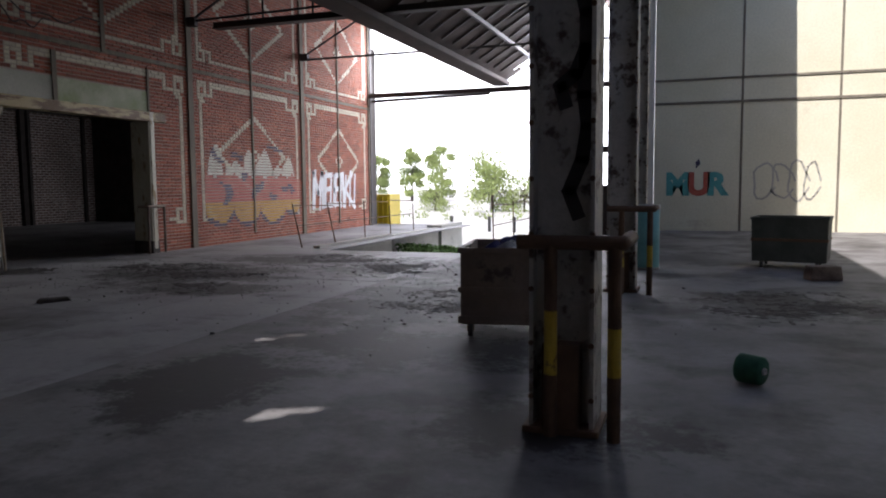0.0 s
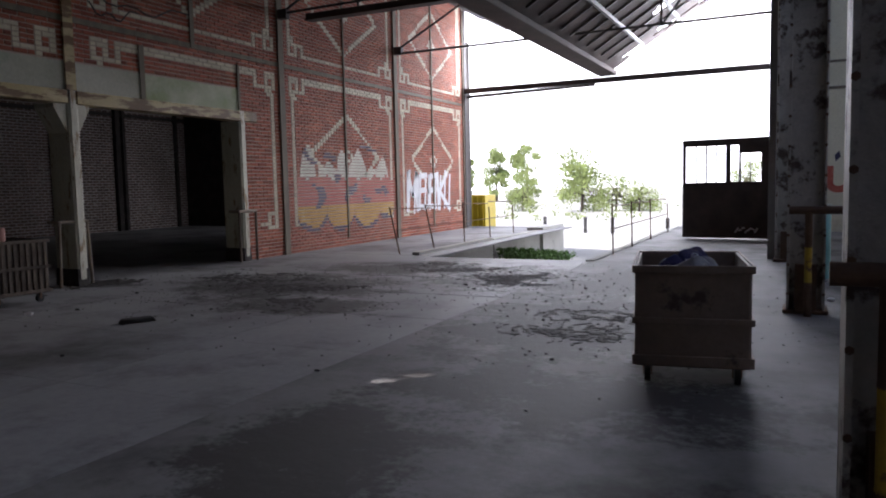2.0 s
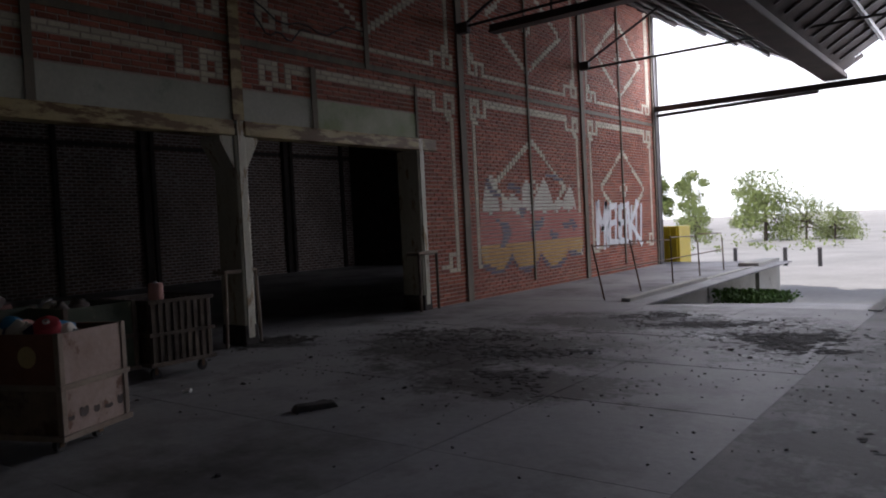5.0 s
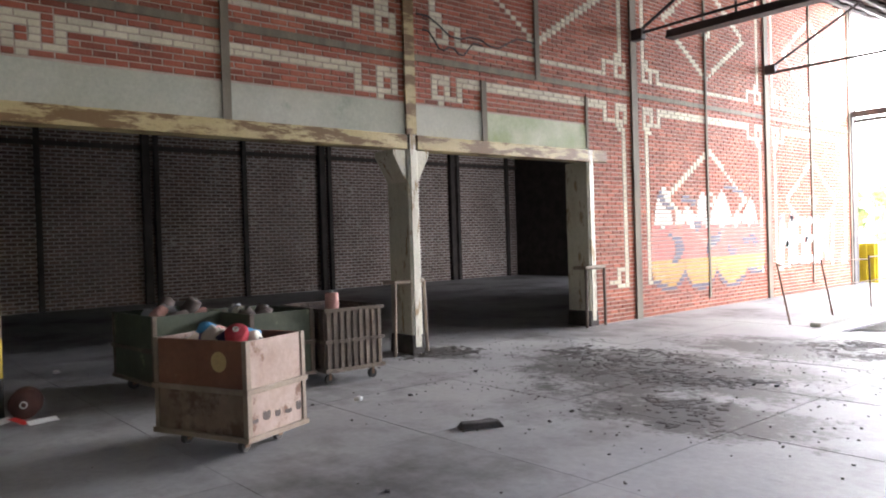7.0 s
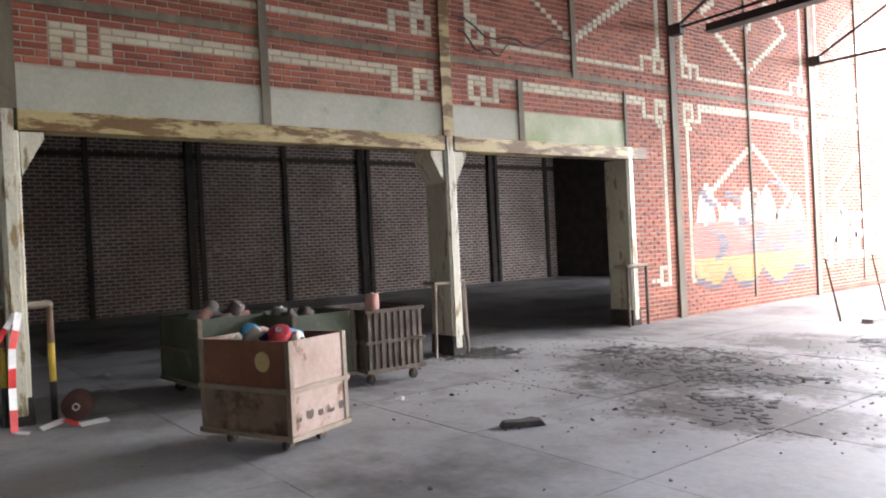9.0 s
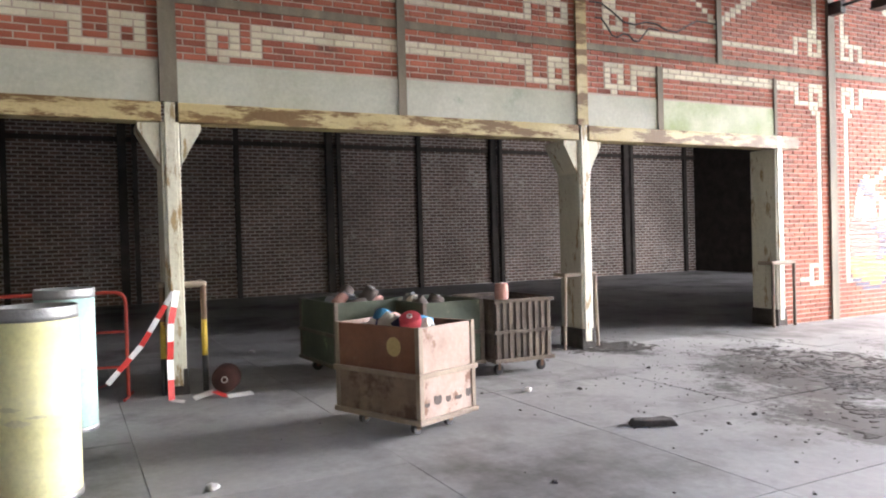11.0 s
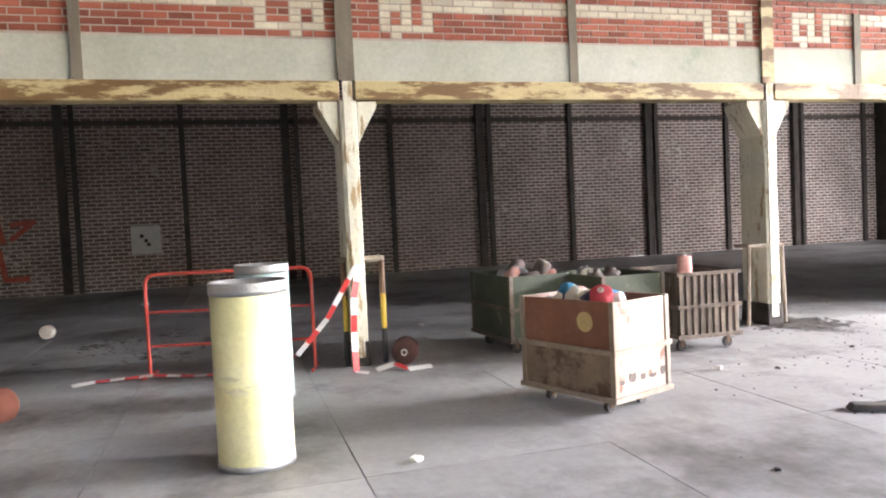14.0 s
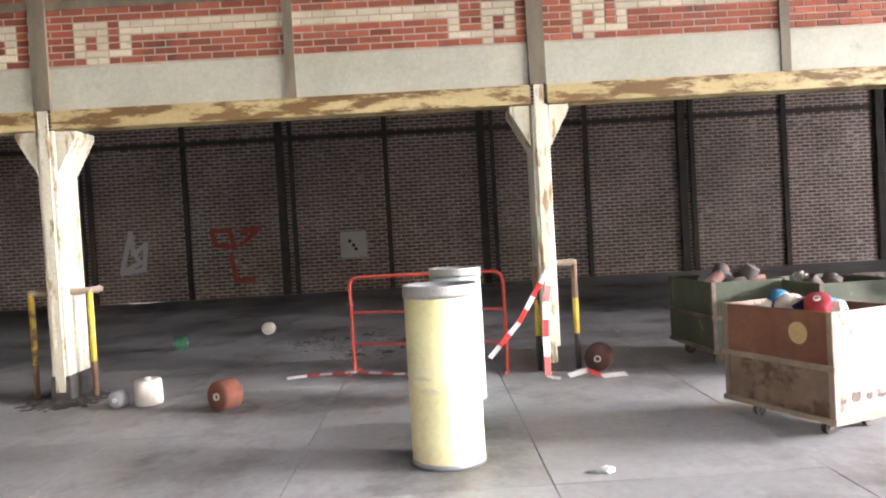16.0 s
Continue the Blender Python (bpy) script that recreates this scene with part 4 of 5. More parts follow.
# ---- yarn and litter on the floor ----
for x, y, r, h, mat, rx, rz, what in ((-10.3, 0.84, 0.14, 0.2, YARN_BROWN, 90, 60, "rust brown yarn package on the floor"), (-10.7, 0.0, 0.13, 0.24, YARN_WHITE, 0, 0, "cream yarn package standing on the floor"),
                                      (-10.66, -0.27, 0.085, 0.12, YARN_GREY, 90, 80, "small grey yarn package lying on the floor"), (-11.02, 4.4, 0.14, 0.2, YARN_SHADED, 90, 70, "rust yarn package beside the column guard, darkened as if in shadow"),
                                      (-15.5, 0.1, 0.1, 0.13, YARN_WHITE, 90, 80, "white yarn package lying in the annex"), (-14.3, -0.9, 0.1, 0.18, YARN_GREEN, 90, 20, "green yarn package lying in the annex"),
                                      (0.02, 5.58, 0.1, 0.17, YARN_GREEN, 90, 60, "dark green yarn package on the floor")):
    yarn("yarn_spool", what, mat, r, h, pose(x, y, r if rx else 0.012, rx, 0, rz) @ pose(0, 0, -h / 2 if rx else 0), cone=0.04)


def patch(name, label, cx, cy, rx, ry, h, seed, mat, keep=0.0, n=130):
    """Crumbly dirt, thick in the middle and broken into scraps towards its rim."""
    field = []
    for i in range(n + 1):
        row_ = []
        for j in range(n + 1):
            u, v = i / n * 2 - 1, j / n * 2 - 1
            x, y = cx + u * rx, cy + v * ry
            coarse = noise.noise((x * 0.9 + seed, y * 1.6, seed))
            mid = noise.noise((x * 3.6, y * 4.4, seed + 3))
            fine = noise.noise((x * 12.0, y * 14.0, seed + 7))
            row_.append(0.6 - 1.1 * (u * u + v * v) + 0.7 * coarse + 0.55 * mid + 0.85 * fine + keep)
        field.append(row_)
    bm = bmesh.new()
    verts = {}

    def corner(i, j):
        if (i, j) not in verts:
            lift = 0.003 + 0.5 * h * min(1.0, max(0.0, field[i][j])) * (0.6 + 0.4 * noise.noise((i * 0.9, j * 0.9, seed)))
            verts[i, j] = bm.verts.new((cx + (i / n * 2 - 1) * rx, cy + (j / n * 2 - 1) * ry, lift if field[i][j] > 0 else -0.004))
        return verts[i, j]

    for i in range(n):
        for j in range(n):
            if max(field[i][j], field[i + 1][j], field[i][j + 1], field[i + 1][j + 1]) > 0:
                bm.faces.new((corner(i, j), corner(i + 1, j), corner(i + 1, j + 1), corner(i, j + 1)))
    return tagged(mesh_ob(name, bm, mat), label, "dirt", "", "stuff")


patch("dirt_patch", "dark crumbly dirt spread on the concrete slab", -7.9, 9.9, 1.7, 1.3, 0.035, 1.0, DIRT, -0.5)
patch("dirt_patch", "dark dirt and rubble in front of the clean patch", -6.9, 8.5, 1.0, 0.75, 0.035, 4.0, DIRT, -0.5)
patch("dirt_patch", "dark silt spread along the slab edge", -5.2, 11.6, 1.5, 1.7, 0.035, 5.0, DIRT, -0.5)
patch("dirt_patch", "thin dark dirt strewn by the opening", -9.3, 10.9, 1.6, 1.2, 0.03, 9.0, DIRT, -0.65)
patch("dirt_patch", "dirt in front of the ramp", -6.6, 12.6, 1.9, 1.2, 0.03, 11.0, DIRT, -0.55)
patch("dirt_patch", "thin dark dirt beside the brown bin", -3.1, 8.4, 1.3, 1.5, 0.025, 13.0, DIRT, -0.55)
patch("dirt_patch", "dirt swept round a column foot", -11.2, -1.0, 0.55, 0.6, 0.07, 25.0, DIRT, 0.0, 50)
patch("dirt_patch", "dirt swept round a column foot", -11.0, 9.3, 0.5, 0.7, 0.06, 29.0, DIRT, 0.0, 50)
patch("dirt_patch", "dark scraps in the annex", -14.0, 1.6, 2.4, 1.8, 0.02, 31.0, DIRT, -0.75)
patch("dirt_patch", "dark stain of dirt in the east hall", 0.6, 9.2, 1.6, 1.4, 0.012, 33.0, DIRT, -0.5)
bm = bmesh.new()
rnd = random.Random(5)
for k in range(1000):
    cx, cy = rnd.choice(((-7.2, 10.6), (-7.2, 10.6), (-5.2, 11.5), (-5.2, 11.5), (-8.6, 9.4), (-8.6, 9.4), (-3.2, 8.6), (-3.0, 8.2), (-7.8, 8), (-11, 9.3), (-4, 10)))
    x, y = rnd.gauss(cx, 1.3), rnd.gauss(cy, 1.2)
    if y > 14 or x < -16:
        continue
    s = rnd.uniform(0.005, 0.014) * (2.0 if rnd.random() < 0.04 else 1)
    bx(bm, (x, y, s * 0.25), (s * 1.6, s * 1.1, s * 0.6), pose(0, 0, 0, rnd.uniform(-20, 20), rnd.uniform(-20, 20), rnd.uniform(0, 180)).to_3x3(), taper=rnd.uniform(-0.4, 0.1))
tagged(mesh_ob("rubble", bm, DIRT), "small dark rubble and crumbs strewn over the floor", "rubble", "", "stuff")
bm = bmesh.new()
bx(bm, (0, 0, 0.025), (0.34, 0.12, 0.05), taper=-0.2, bevel=0.015)
bx(bm, (0.05, 0.06, 0.02), (0.2, 0.1, 0.035), pose(0, 0, 0, 0, 0, 30).to_3x3(), bevel=0.01)
tagged(mesh_ob("wood_scrap", bm, DIRT), "dark scrap of wood on the concrete floor", "scrap").matrix_basis = pose(-7.72, 7.02, 0, 0, 0, 60)
for x, y in ((-8.0, 3.75), (-9.3, 6.9), (-13.5, 5.2), (-1.0, 10.6)):
    bm = bmesh.new()
    bmesh.ops.create_icosphere(bm, subdivisions=2, radius=0.045)
    for v in bm.verts:
        v.co *= 1 + 0.5 * noise.noise(v.co * 30 + Vector((x, y, 0)))
        v.co.z = max(v.co.z * 0.5, -0.02) + 0.02
    tagged(mesh_ob("paper_scrap", bm, TAPE_W), "crumpled white paper scrap on the floor", "litter", "paper scraps on the floor").matrix_basis = pose(x, y, 0)

# junction panel, cable on the walls
bx_ = thing("wall_plate", "grey square panel fixed to the dark brick wall", "panel", pose(BX, 0.67, 1.27))
bm = bmesh.new()
bx(bm, (0.02, 0, 0), (0.04, 0.72, 0.72), bevel=0.01)
part("board", bm, PAPER, bx_)
for y, z in ((0.0, -0.02), (0.06, -0.12), (-0.1, 0.1)):
    bm = bmesh.new()
    rod(bm, (0.041, y, z), (0.05, y, z), 0.05, 12)
    part("hole", bm, BLACK, bx_)

# ---- gate ----
gate = thing("metal_gate", "dark sheet-metal gate with barred windows, standing open", "gate", pose(-3.83, 19.85, 0, 0, 0, -7))
GW, GH = 1.98, 2.33
boxes("lower_panel", STEEL, gate, [span(0.06, GW - 0.06, -0.015, 0.015, 0.06, 1.25)])
for nm, a in (("stile", span(0, 0.07, -0.03, 0.03, 0.03, GH)), ("stile", span(GW - 0.07, GW, -0.03, 0.03, 0.03, GH)), ("stile", span(0.98, 1.08, -0.03, 0.03, 1.25, GH)),
              ("top_rail", span(0.07, GW - 0.07, -0.03, 0.03, GH - 0.16, GH)), ("middle_rail", span(0.07, GW - 0.07, -0.03, 0.03, 1.25, 1.33)), ("bottom_rail", span(0.07, GW - 0.07, -0.03, 0.03, 0.03, 0.1)),
              ("window_bar", span(0.3, 0.33, -0.01, 0.01, 1.33, GH - 0.16)), ("window_bar", span(0.52, 0.56, -0.01, 0.01, 1.33, GH - 0.16)), ("window_bar", span(0.75, 0.78, -0.01, 0.01, 1.33, GH - 0.16)),
              ("window_bar", span(1.26, 1.31, -0.01, 0.01, 1.33, GH - 0.16)), ("window_bar", span(1.5, 1.52, -0.01, 0.01, 1.33, GH - 0.16)), ("blank", span(1.74, GW - 0.07, -0.012, 0.012, 1.33, GH - 0.16)), ("blank", span(1.31, 1.74, -0.012, 0.012, 1.98, GH - 0.16))):
    boxes(nm, STEEL, gate, [a])
bm = bmesh.new()
for k in range(7):
    rod(bm, (1.2 + 0.07 * k, -0.035, 0.16 + 0.05 * (k % 3)), (1.27 + 0.07 * k, -0.035, 0.22 + 0.05 * ((k + 1) % 2)), 0.018, 6)
part("scrawl", bm, SPRAY_WHITE, gate, "white spray scrawl")

# ---- platform railings ----
for name_, pts_, label in (("platform_railing", [(-8.75, y) for y in (14.7, 16.3, 18.0, 19.7, 21.5)], "thin bent rusty railing along the platform"),
                           ("ramp_railing", [(-4.5, y) for y in (15.4, 17.2, 19.4, 22.0)], "thin rusty railing beside the ramp")):
    rl = thing(name_, label, "railing")
    for k, (x, y) in enumerate(pts_):
        lean = 0.22 if name_[0] == "p" and k < 2 else 0.03
        bm = bmesh.new()
        rod(bm, (x, y, 0), (x - lean * 0.4, y - lean, 0.98 if k < 3 else 0.8), 0.015, 8)
        part("post", bm, RUST, rl)
        if k + 1 < len(pts_):
            x2, y2 = pts_[k + 1]
            for z in (0.95, 0.5):
                bm = bmesh.new()
                rod(bm, (x - lean * 0.4 * z, y - lean * z, z), (x2 - 0.03 * z, y2 - 0.05, z - (0.05 if z > 0.6 else 0)), 0.012, 8)
                part("rail", bm, RUST, rl)

# yellow cage container past the wall's end
yb = thing("yellow_container", "bright yellow ribbed container beside the wall end", "container", pose(-11.6, 25.6, G))
boxes("body", YELLOW_BIN, yb, [((0, 0, 1.15), (1.0, 1.0, 2.1))], bevel=0.03)
for k in range(5):
    boxes("rib", YELLOW_BIN, yb, [((-0.4 + 0.2 * k, -0.52, 1.15), (0.06, 0.05, 2.0))])
boxes("skid", STEEL, yb, [((0, 0, 0.05), (1.0, 1.0, 0.1))])

# ---- outside: weeds, bollards, bushes and trees ----


def leaves(bm, rnd, centre, radius, n, size):
    for k in range(n):
        d = Vector((rnd.gauss(0, 1), rnd.gauss(0, 1), rnd.gauss(0, 1)))
        d = d.normalized() * radius * rnd.random() ** 0.4
        c = Vector(centre) + Vector((d.x, d.y, d.z * 0.8))
        q = Euler((rnd.uniform(0, 6.3), rnd.uniform(0, 6.3), rnd.uniform(0, 6.3))).to_matrix()
        s = size * rnd.uniform(0.6, 1.4)
        bm.faces.new([bm.verts.new(c + q @ Vector(p)) for p in ((-s, 0, 0), (0, -s * 0.5, s * 0.15), (s, 0, 0), (0, s * 0.5, s * 0.15))])


def tree(x, y, h, crown, seed, label):
    rnd = random.Random(seed)
    t = thing("tree", label, "tree", pose(x, y, G), "trees beyond the yard")
    bm = bmesh.new()
    rod(bm, (0, 0, 0), (0.1, 0, h * 0.55), 0.16 * h / 6, 10, 0.07 * h / 6)
    tips = []
    for k in range(15):
        a = rnd.uniform(0, 6.3)
        tip = Vector((math.cos(a) * crown * 0.5, math.sin(a) * crown * 0.5, h * rnd.uniform(0.08, 0.85)))
        rod(bm, (0.05, 0, h * rnd.uniform(0.25, 0.5)), tip, 0.06, 6, 0.02)
        tips.append(tip)
    part("trunk", bm, BARK, t)
    bm = bmesh.new()
    for tip in tips + [Vector((0, 0, h * 0.85))]:
        leaves(bm, rnd, tip, crown * rnd.uniform(0.3, 0.52), 260, 0.12 * h / 6)
    part("crown", bm, LEAF, t)
    return t


for k, (x, y, h, c) in enumerate(((-18.6, 66, 6.0, 3.0), (-15.8, 67, 4.0, 3.0), (-13.6, 66, 3.4, 2.4), (-24.9, 68, 3.8, 1.9), (-44, 110, 9.0, 2.6), (-39.3, 111, 9.4, 3.0), (-49.2, 109, 7.8, 2.4), (-33, 116, 6.4, 3.2), (-55, 112, 7.0, 3.0), (-8, 116, 5.5, 3.0))):
    tree(x, y, h, c, 30 + k, "sunlit green tree beyond the pale yard")
bm = bmesh.new()
rnd = random.Random(3)
for k in range(220):
    x, y = PLAT + rnd.uniform(0.16, 0.8), rnd.uniform(18.8, 23.5)
    z = -0.11 * (y - RAMP0)
    leaves(bm, rnd, (x, y, z + 0.15), 0.22, 12, 0.05)
tagged(mesh_ob("weeds", bm, WEED), "green weeds growing along the platform foot", "weeds", "", "stuff")
bm = bmesh.new()
for k in range(160):
    x, y = rnd.uniform(-60, 10), rnd.uniform(48, 75)
    leaves(bm, rnd, (x, y, G + 0.2), rnd.uniform(0.3, 0.7), 14, 0.12)
tagged(mesh_ob("scrub", bm, LEAF), "low scrub at the far side of the yard", "scrub", "", "stuff")
for x, y in ((-9.6, 38), (-11.1, 38.5), (-13.4, 39), (-6.8, 37)):
    b = thing("bollard", "short dark bollard standing in the yard", "bollard", pose(x, y, G), "bollards in the yard")
    bm = bmesh.new()
    rod(bm, (0, 0, 0), (0, 0, 0.75), 0.09, 12)
    part("post", bm, BLACK, b)
    bm = bmesh.new()
    rod(bm, (0, 0, 0.75), (0, 0, 0.82), 0.11, 12, 0.07)
    part("cap", bm, STEEL, b)

# ---- graffiti ----


def blob(bm, pts, place, h=0.003):
    """A flat painted shape with a little thickness from outline points."""
    lo = [bm.verts.new(place(u, v, 0)) for u, v in pts]
    hi = [bm.verts.new(place(u, v, h)) for u, v in pts]
    bm.faces.new(hi)
    for i in range(len(pts)):
        bm.faces.new((lo[i], lo[(i + 1) % len(pts)], hi[(i + 1) % len(pts)], hi[i]))


def stroke(bm, pts, w, place, h=0.003):
    for (u0, v0), (u1, v1) in zip(pts, pts[1:]):
        d = math.hypot(u1 - u0, v1 - v0)
        nx, ny = -(v1 - v0) / d * w / 2, (u1 - u0) / d * w / 2
        ex, ey = (u1 - u0) / d * w * 0.3, (v1 - v0) / d * w * 0.3
        blob(bm, [(u0 + nx - ex, v0 + ny - ey), (u0 - nx - ex, v0 - ny - ey), (u1 - nx + ex, v1 - ny + ey), (u1 + nx + ex, v1 + ny + ey)], place, h)


def on_west(off):
    return lambda u, v, h: Vector((WX + 0.004 + off + h, u, v))


mural = thing("mural", "large spray-painted mural in red, ochre and sand bands on brick", "graffiti")
rnd = random.Random(12)


def ragged(y0, y1, zlo, zhi, teeth_lo, teeth_hi, n):
    pts = []
    for i in range(n + 1):
        y = y0 + (y1 - y0) * i / n
        pts.append((y, zlo - teeth_lo * abs(math.sin(i * 1.25)) * rnd.uniform(0.6, 1)))
    for i in range(n, -1, -1):
        y = y0 + (y1 - y0) * i / n
        pts.append((y, zhi + teeth_hi * (0.5 + 0.5 * math.sin(i * 2.3)) * rnd.uniform(0.4, 1)))
    return pts


# painted course by course, so that the joints stay open
def banded(name, mat, pts, off, label):
    bm = bmesh.new()
    zs = [p[1] for p in pts]
    lo, hi = min(zs), max(zs)
    z_ = 0.04 + COURSE * math.floor((lo - 0.04) / COURSE)
    while z_ < hi:
        cuts = []
        for (u0, v0), (u1, v1) in zip(pts, pts[1:] + pts[:1]):
            if (v0 - z_) * (v1 - z_) < 0:
                cuts.append(u0 + (u1 - u0) * (z_ - v0) / (v1 - v0))
        cuts.sort()
        for a, b in zip(cuts[::2], cuts[1::2]):
            if b - a > 0.02:
                blob(bm, [(a, z_ - 0.024), (b, z_ - 0.024), (b + 0.01, z_ + 0.024), (a + 0.01, z_ + 0.024)], on_west(off), 0.002)
        z_ += COURSE
    return part(name, bm, mat, mural, label)


for a, b, top in ((14.62, 15.25, 2.4), (15.3, 16.1, 2.05), (16.05, 16.5, 2.32), (16.55, 17.45, 2.35), (17.3, 17.9, 1.95), (17.85, 18.5, 2.2)):
    m_ = (a + b) / 2
    banded("sand_spire", SPRAY_SAND, [(a, 1.62), (b, 1.6), (b - 0.06, 1.85), (m_ + 0.16, top - 0.12), (m_ + 0.02, top), (m_ - 0.17, top - 0.2), (a + 0.04, 1.9)], 0.0, "sand coloured spray")
banded("red_band", SPRAY_RED, ragged(14.5, 18.75, 1.02, 1.58, 0.05, 0.14, 22), 0.003, "red spray")
for a, b, low_ in ((14.5, 15.6, 0.5), (15.62, 16.75, 0.45), (16.77, 18.0, 0.42), (18.0, 18.75, 0.62)):
    m_, half_ = (a + b) / 2, (b - a) / 2
    banded("ochre_lobe", SPRAY_OCHRE, [(a, 1.04), (b, 1.04)] + [(m_ + half_ * math.cos(t_), 0.85 - (0.85 - low_) * math.sin(t_)) for t_ in [math.pi * i_ / 12 for i_ in range(13)]], 0.006, "ochre spray")
    edge_ = [(m_ + (half_ + 0.04) * math.cos(t_), 0.8 - (0.8 - low_ + 0.07) * math.sin(t_)) for t_ in [math.pi * (0.1 + 0.8 * i_ / 9) for i_ in range(10)]]
    banded("outline", SPRAY_DARK, edge_ + [(p, q + 0.1 + 0.05 * math.sin(9 * p)) for p, q in edge_[::-1]], 0.008, "dark violet outline")
for pts_ in ([(15.0, 1.5), (15.5, 1.42), (15.62, 1.2), (15.4, 0.98), (15.12, 0.9), (15.3, 1.15), (15.25, 1.36)], [(15.95, 1.7), (16.2, 1.72), (16.22, 1.56), (16.0, 1.52)],
             [(16.5, 1.45), (16.95, 1.48), (16.9, 1.3), (16.6, 1.2), (16.45, 1.02), (16.35, 1.15)], [(17.75, 1.36), (18.3, 1.42), (18.5, 1.25), (18.3, 1.16), (18.2, 1.27), (17.85, 1.22)],
             [(17.2, 1.2), (17.6, 1.14), (17.5, 1.02), (17.15, 1.05)], [(14.72, 2.2), (14.95, 1.98), (15.3, 1.92), (15.25, 2.0), (15.0, 2.1), (14.85, 2.3)], [(15.5, 2.1), (16.0, 2.02), (16.05, 2.12), (15.6, 2.24)], [(17.0, 2.42), (17.55, 2.3), (17.9, 2.3), (17.85, 2.38), (17.4, 2.42)]):
    banded("letter_stroke", SPRAY_DARK, pts_, 0.009, "dark violet letter stroke")

tag = thing("graffiti_tag", "white angular spray-painted letters on the brick wall", "graffiti")
bm = bmesh.new()
rnd = random.Random(2)
u = 19.55
for strokes in ([(0, 0), (0.05, 1), (0.28, 0.4), (0.5, 1), (0.52, 0)], [(0.5, 0.95), (0.1, 0.9), (0.05, 0.1), (0.5, 0.05)], [(0.05, 0.5), (0.45, 0.55)], [(0.5, 0.95), (0.1, 0.9), (0.05, 0.1), (0.5, 0.05)], [(0.05, 0.5), (0.45, 0.55)],
                [(0.05, 1), (0.1, 0)], [(0.6, 1), (0.12, 0.5), (0.75, -0.05)]):
    k = 0.72 if len(strokes) == 2 and strokes[0][1] == 0.5 else 0
    bm = bmesh.new()
    stroke(bm, [((u - (0.62 if k else 0)) + p * 1.12, 0.72 + q * 1.05) for p, q in strokes], 0.15, on_west(0.0), 0.003)
    part("paint", bm, SPRAY_WHITE, tag)
    if not k:
        u += 0.62 if len(strokes) > 2 else 0.05
bm = bmesh.new()
for k in range(9):
    a = 19.6 + 0.33 * k
    bm = bmesh.new()
    stroke(bm, [(a, 0.65 + rnd.uniform(0, 0.1)), (a + 0.1, 1.6 + rnd.uniform(0, 0.25))], 0.1, on_west(0.0035), 0.002)
    part("fill", bm, SPRAY_WHITE, tag)


def on_cream(u, v, h):
    return Vector((u, 22.6 - 0.004 - h, v))


mur = thing("graffiti_piece", "small teal and red letters with a flame on the cream wall", "graffiti")
for ch, x, mat in (("M", -1.32, SPRAY_TEAL), ("U", -0.72, SPRAY_RED), ("R", -0.2, SPRAY_TEAL)):
    cu = bpy.data.curves.new("letter", "FONT")
    cu.body, cu.size, cu.extrude, cu.offset = ch, 0.85, 0.003, 0.045
    tmp = new("letter", cu)
    me = bpy.data.meshes.new_from_object(tmp.evaluated_get(bpy.context.evaluated_depsgraph_get()))
    bpy.data.objects.remove(tmp)
    me.materials.clear()
    me.materials.append(mat)
    ob = new("letter", me)
    ob.matrix_basis = pose(x, 22.59, 1.05, 90, 0, 0)
    ob.parent = mur
bm = bmesh.new()
blob(bm, [(-0.5, 1.78), (-0.38, 1.9), (-0.42, 2.05), (-0.52, 1.95)], on_cream)
part("flame", bm, SPRAY_DARK, mur)
tg = thing("graffiti_outline", "faint grey outlined bubble letters on the cream wall", "graffiti")
bm = bmesh.new()
for cx, w_ in ((1.3, 0.3), (1.75, 0.28), (2.15, 0.26), (2.5, 0.2)):
    ring = [(cx + w_ * (1 + 0.2 * math.sin(3 * a + cx)) * math.cos(a), 1.4 + 0.5 * (1 + 0.15 * math.sin(2 * a + cx * 5)) * math.sin(a)) for a in [i * 0.42 for i in range(15)]]
    bm = bmesh.new()
    stroke(bm, ring, 0.05, on_cream)
    part("paint", bm, SPRAY_GREY, tg)
for nm, label, mat, x0, segs in (("graffiti_tag", "white outlined letter sprayed on dark brick", SPRAY_WHITE, -5.7, [[(0, 0), (0.3, 1.1), (0.35, 0.5), (0.7, 0.75), (0.6, 0.05), (0, 0), (0.5, 0.25), (0.35, 0.6)]]),
                                 ("graffiti_tag", "faded red letters sprayed on dark brick", SPRAY_RED, -3.2, [[(0, 1.0), (0.1, 0.6), (0.6, 0.55), (0.5, 1.0), (0, 1.0)], [(0.8, 0.6), (1.3, 1.0), (0.8, 0.95)], [(0.5, 0.3), (0.6, -0.4), (1.1, -0.4)]])):
    g_ = thing(nm, label, "graffiti")
    bm = bmesh.new()
    for s_ in segs:
        stroke(bm, [(x0 + p, 0.85 + q) for p, q in s_], 0.13, lambda u, v, h: Vector((BX + 0.004 + h, u, v)))
    part("paint", bm, mat, g_)
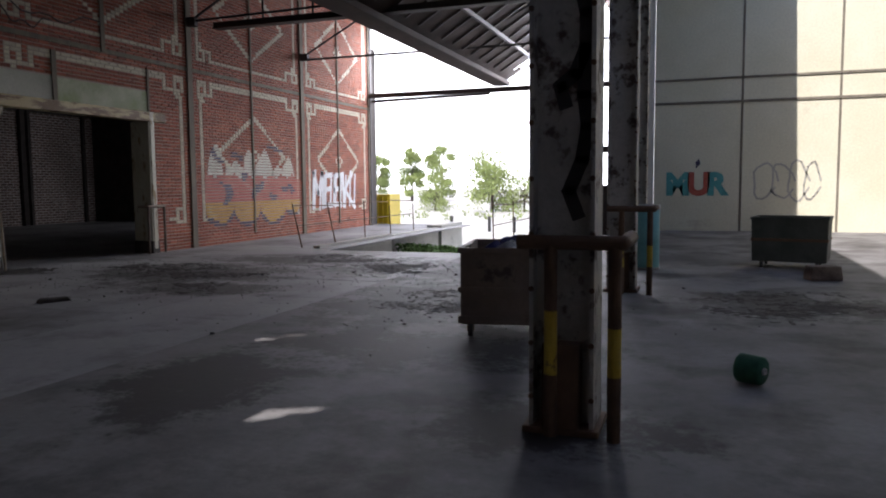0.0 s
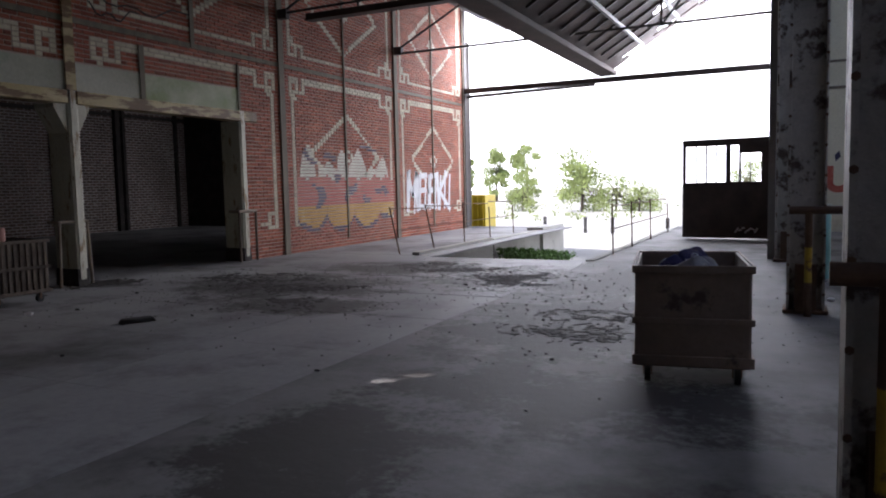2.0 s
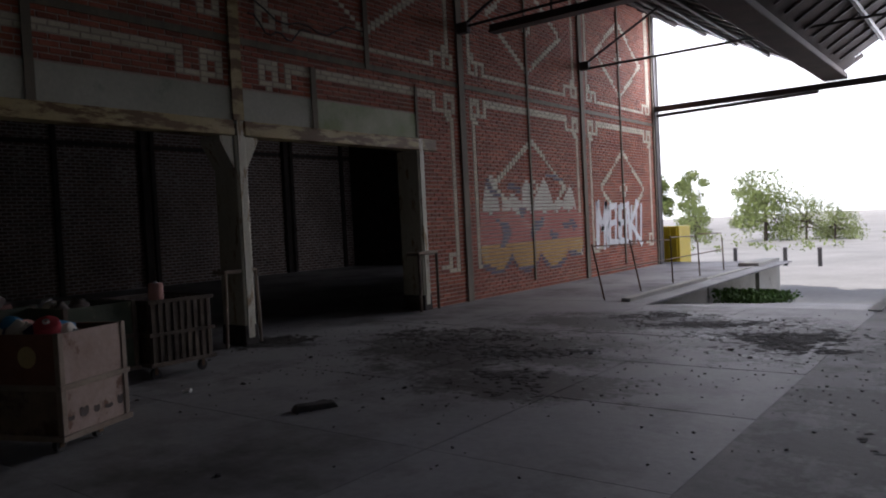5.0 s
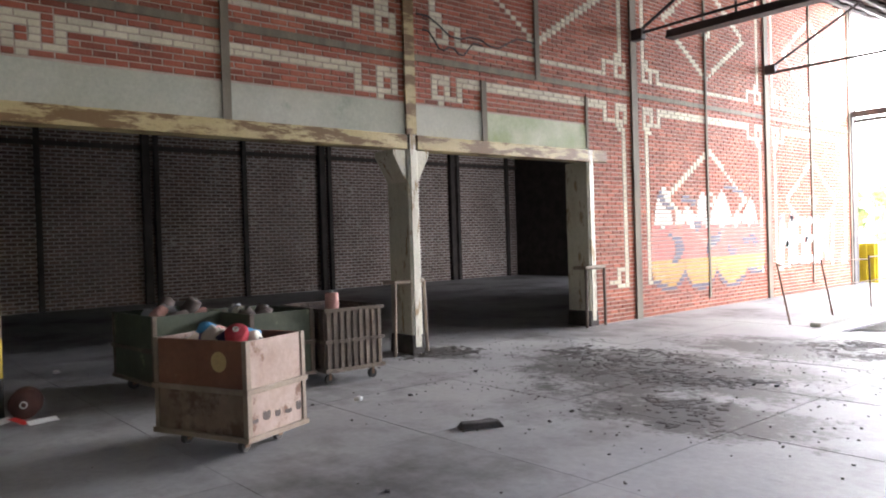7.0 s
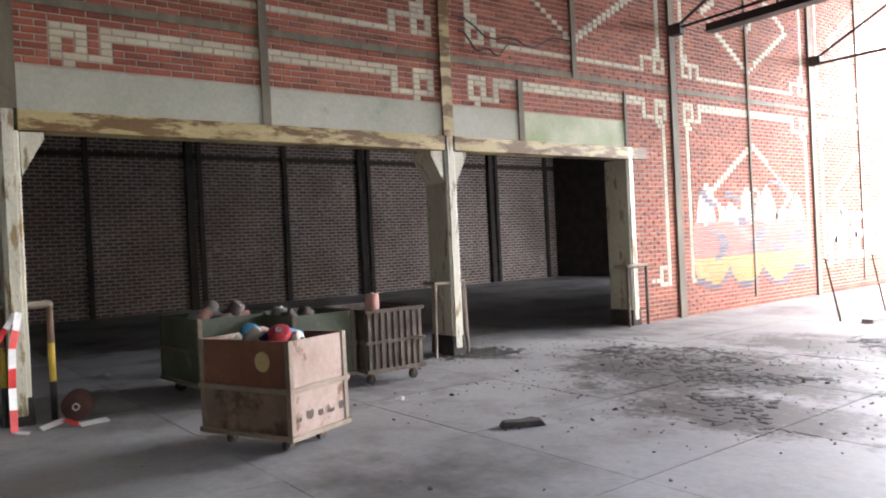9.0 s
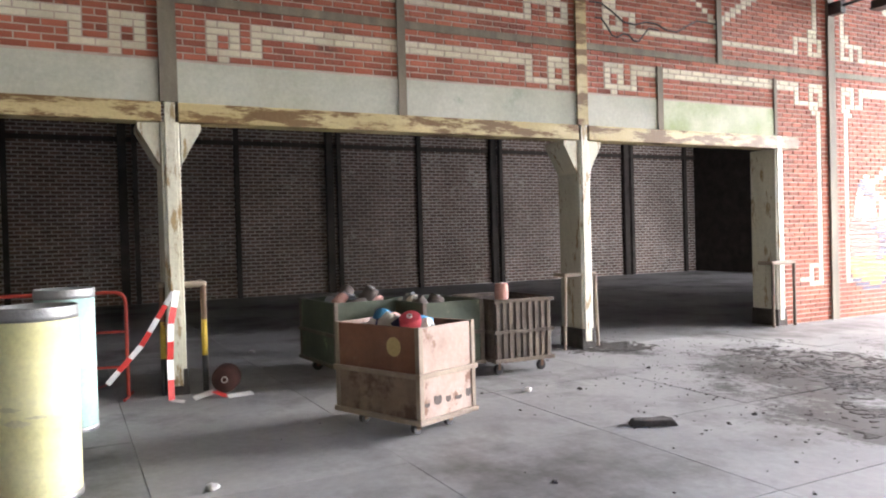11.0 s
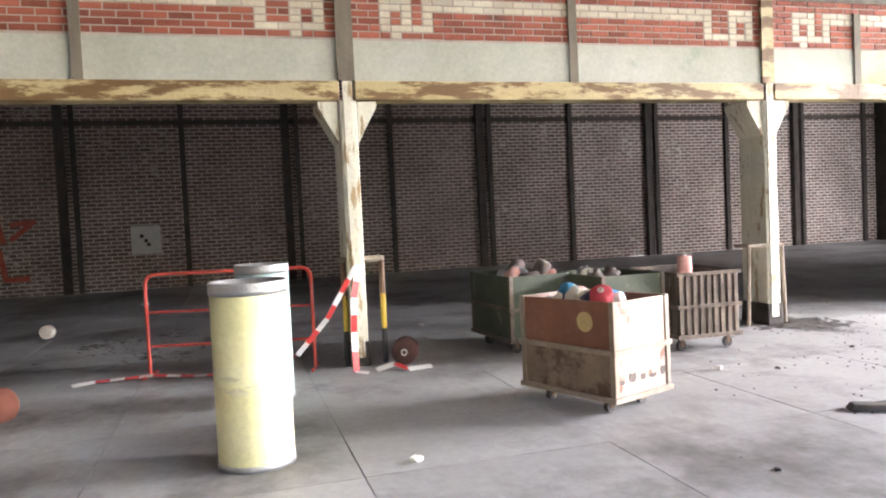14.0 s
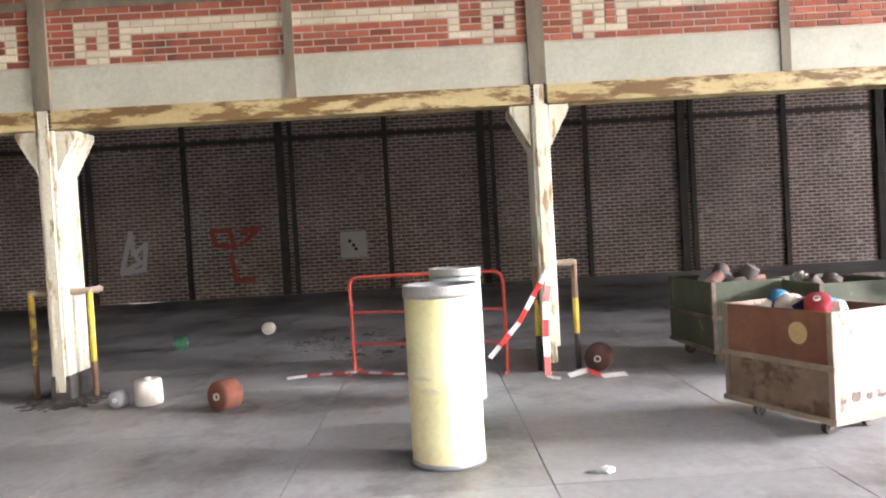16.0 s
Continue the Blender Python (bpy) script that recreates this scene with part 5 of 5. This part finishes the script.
# black scrawl on the first steel column
sc = thing("graffiti_scrawl", "black spray scrawl down the steel column", "graffiti")
bm = bmesh.new()
for pts_ in (((-0.87, 2.42), (-0.84, 2.28), (-0.84, 2.1), (-0.9, 1.96), (-0.98, 1.9), (-0.95, 1.8)), ((-0.84, 2.1), (-0.85, 1.85), (-0.83, 1.68), (-0.86, 1.5), (-0.93, 1.33), (-0.88, 1.2))):
    stroke(bm, pts_, 0.075, lambda u, v, h: Vector((u - 0.08, 4.275 - h, v)))
part("paint", bm, BLACK, sc)
# hanging cables at the wall
cab = thing("wall_cable", "loose dark cables hanging on the brick wall", "cable")
for z0, y0, y1 in ((4.55, 9.2, 11.5), (4.35, 9.3, 10.4)):
    bm = bmesh.new()
    prev = None
    for k in range(13):
        f = k / 12
        p = Vector((WX + 0.05, y0 + (y1 - y0) * f, z0 - 0.22 * math.sin(f * 3.14) + 0.06 * math.sin(f * 17)))
        if prev:
            rod(bm, prev, p, 0.012, 6)
        prev = p
    part("wire", bm, BLACK, cab)

# ---- the nearest wall bricks, one by one ----
shared = {}
for y0, y1, z, out, white in near:
    key = (round(y1 - y0, 2), white)
    if key not in shared:
        w, h, b = (y1 - y0) / 2, (COURSE - JOINT) / 2, 0.004
        me = bpy.data.meshes.new("brick")
        me.from_pydata([(-0.012, -w, -h), (-0.012, w, -h), (-0.012, w, h), (-0.012, -w, h), (0, b - w, b - h), (0, w - b, b - h), (0, w - b, h - b), (0, b - w, h - b)], [],
                       [(4, 5, 6, 7), (0, 1, 5, 4), (1, 2, 6, 5), (2, 3, 7, 6), (3, 0, 4, 7)])
        me.materials.append(WHITE_BRICK if white else RED)
        shared[key] = me
    ob = new("brick", shared[key])
    ob.location = (out, (y0 + y1) / 2, z)
    ob.parent = wall_w

# ---- floor slabs ----
SX, SY = 1.616, 1.6
for i in range(12):
    for j in range(24):
        x0, y0 = -24.01 + SX * i, -11.0 + SY * j
        x1, y1 = x0 + SX, min(y0 + SY, RAMP0 if x0 > PLAT - 0.4 else 24.55)
        if y1 - y0 < 0.1:
            continue
        key = ("slab", round(y1 - y0, 2))
        if key not in shared:
            bm = bmesh.new()
            bx(bm, (0, 0, -0.0175), (SX - 0.007, y1 - y0 - 0.007, 0.035))
            me = bpy.data.meshes.new("slab")
            bm.to_mesh(me)
            bm.free()
            me.materials.append(CONCRETE)
            shared[key] = me
        ob = new("slab", shared[key])
        ob.location = ((x0 + x1) / 2, (y0 + y1) / 2, random.uniform(-0.0015, 0.0015))
        ob.parent = floor
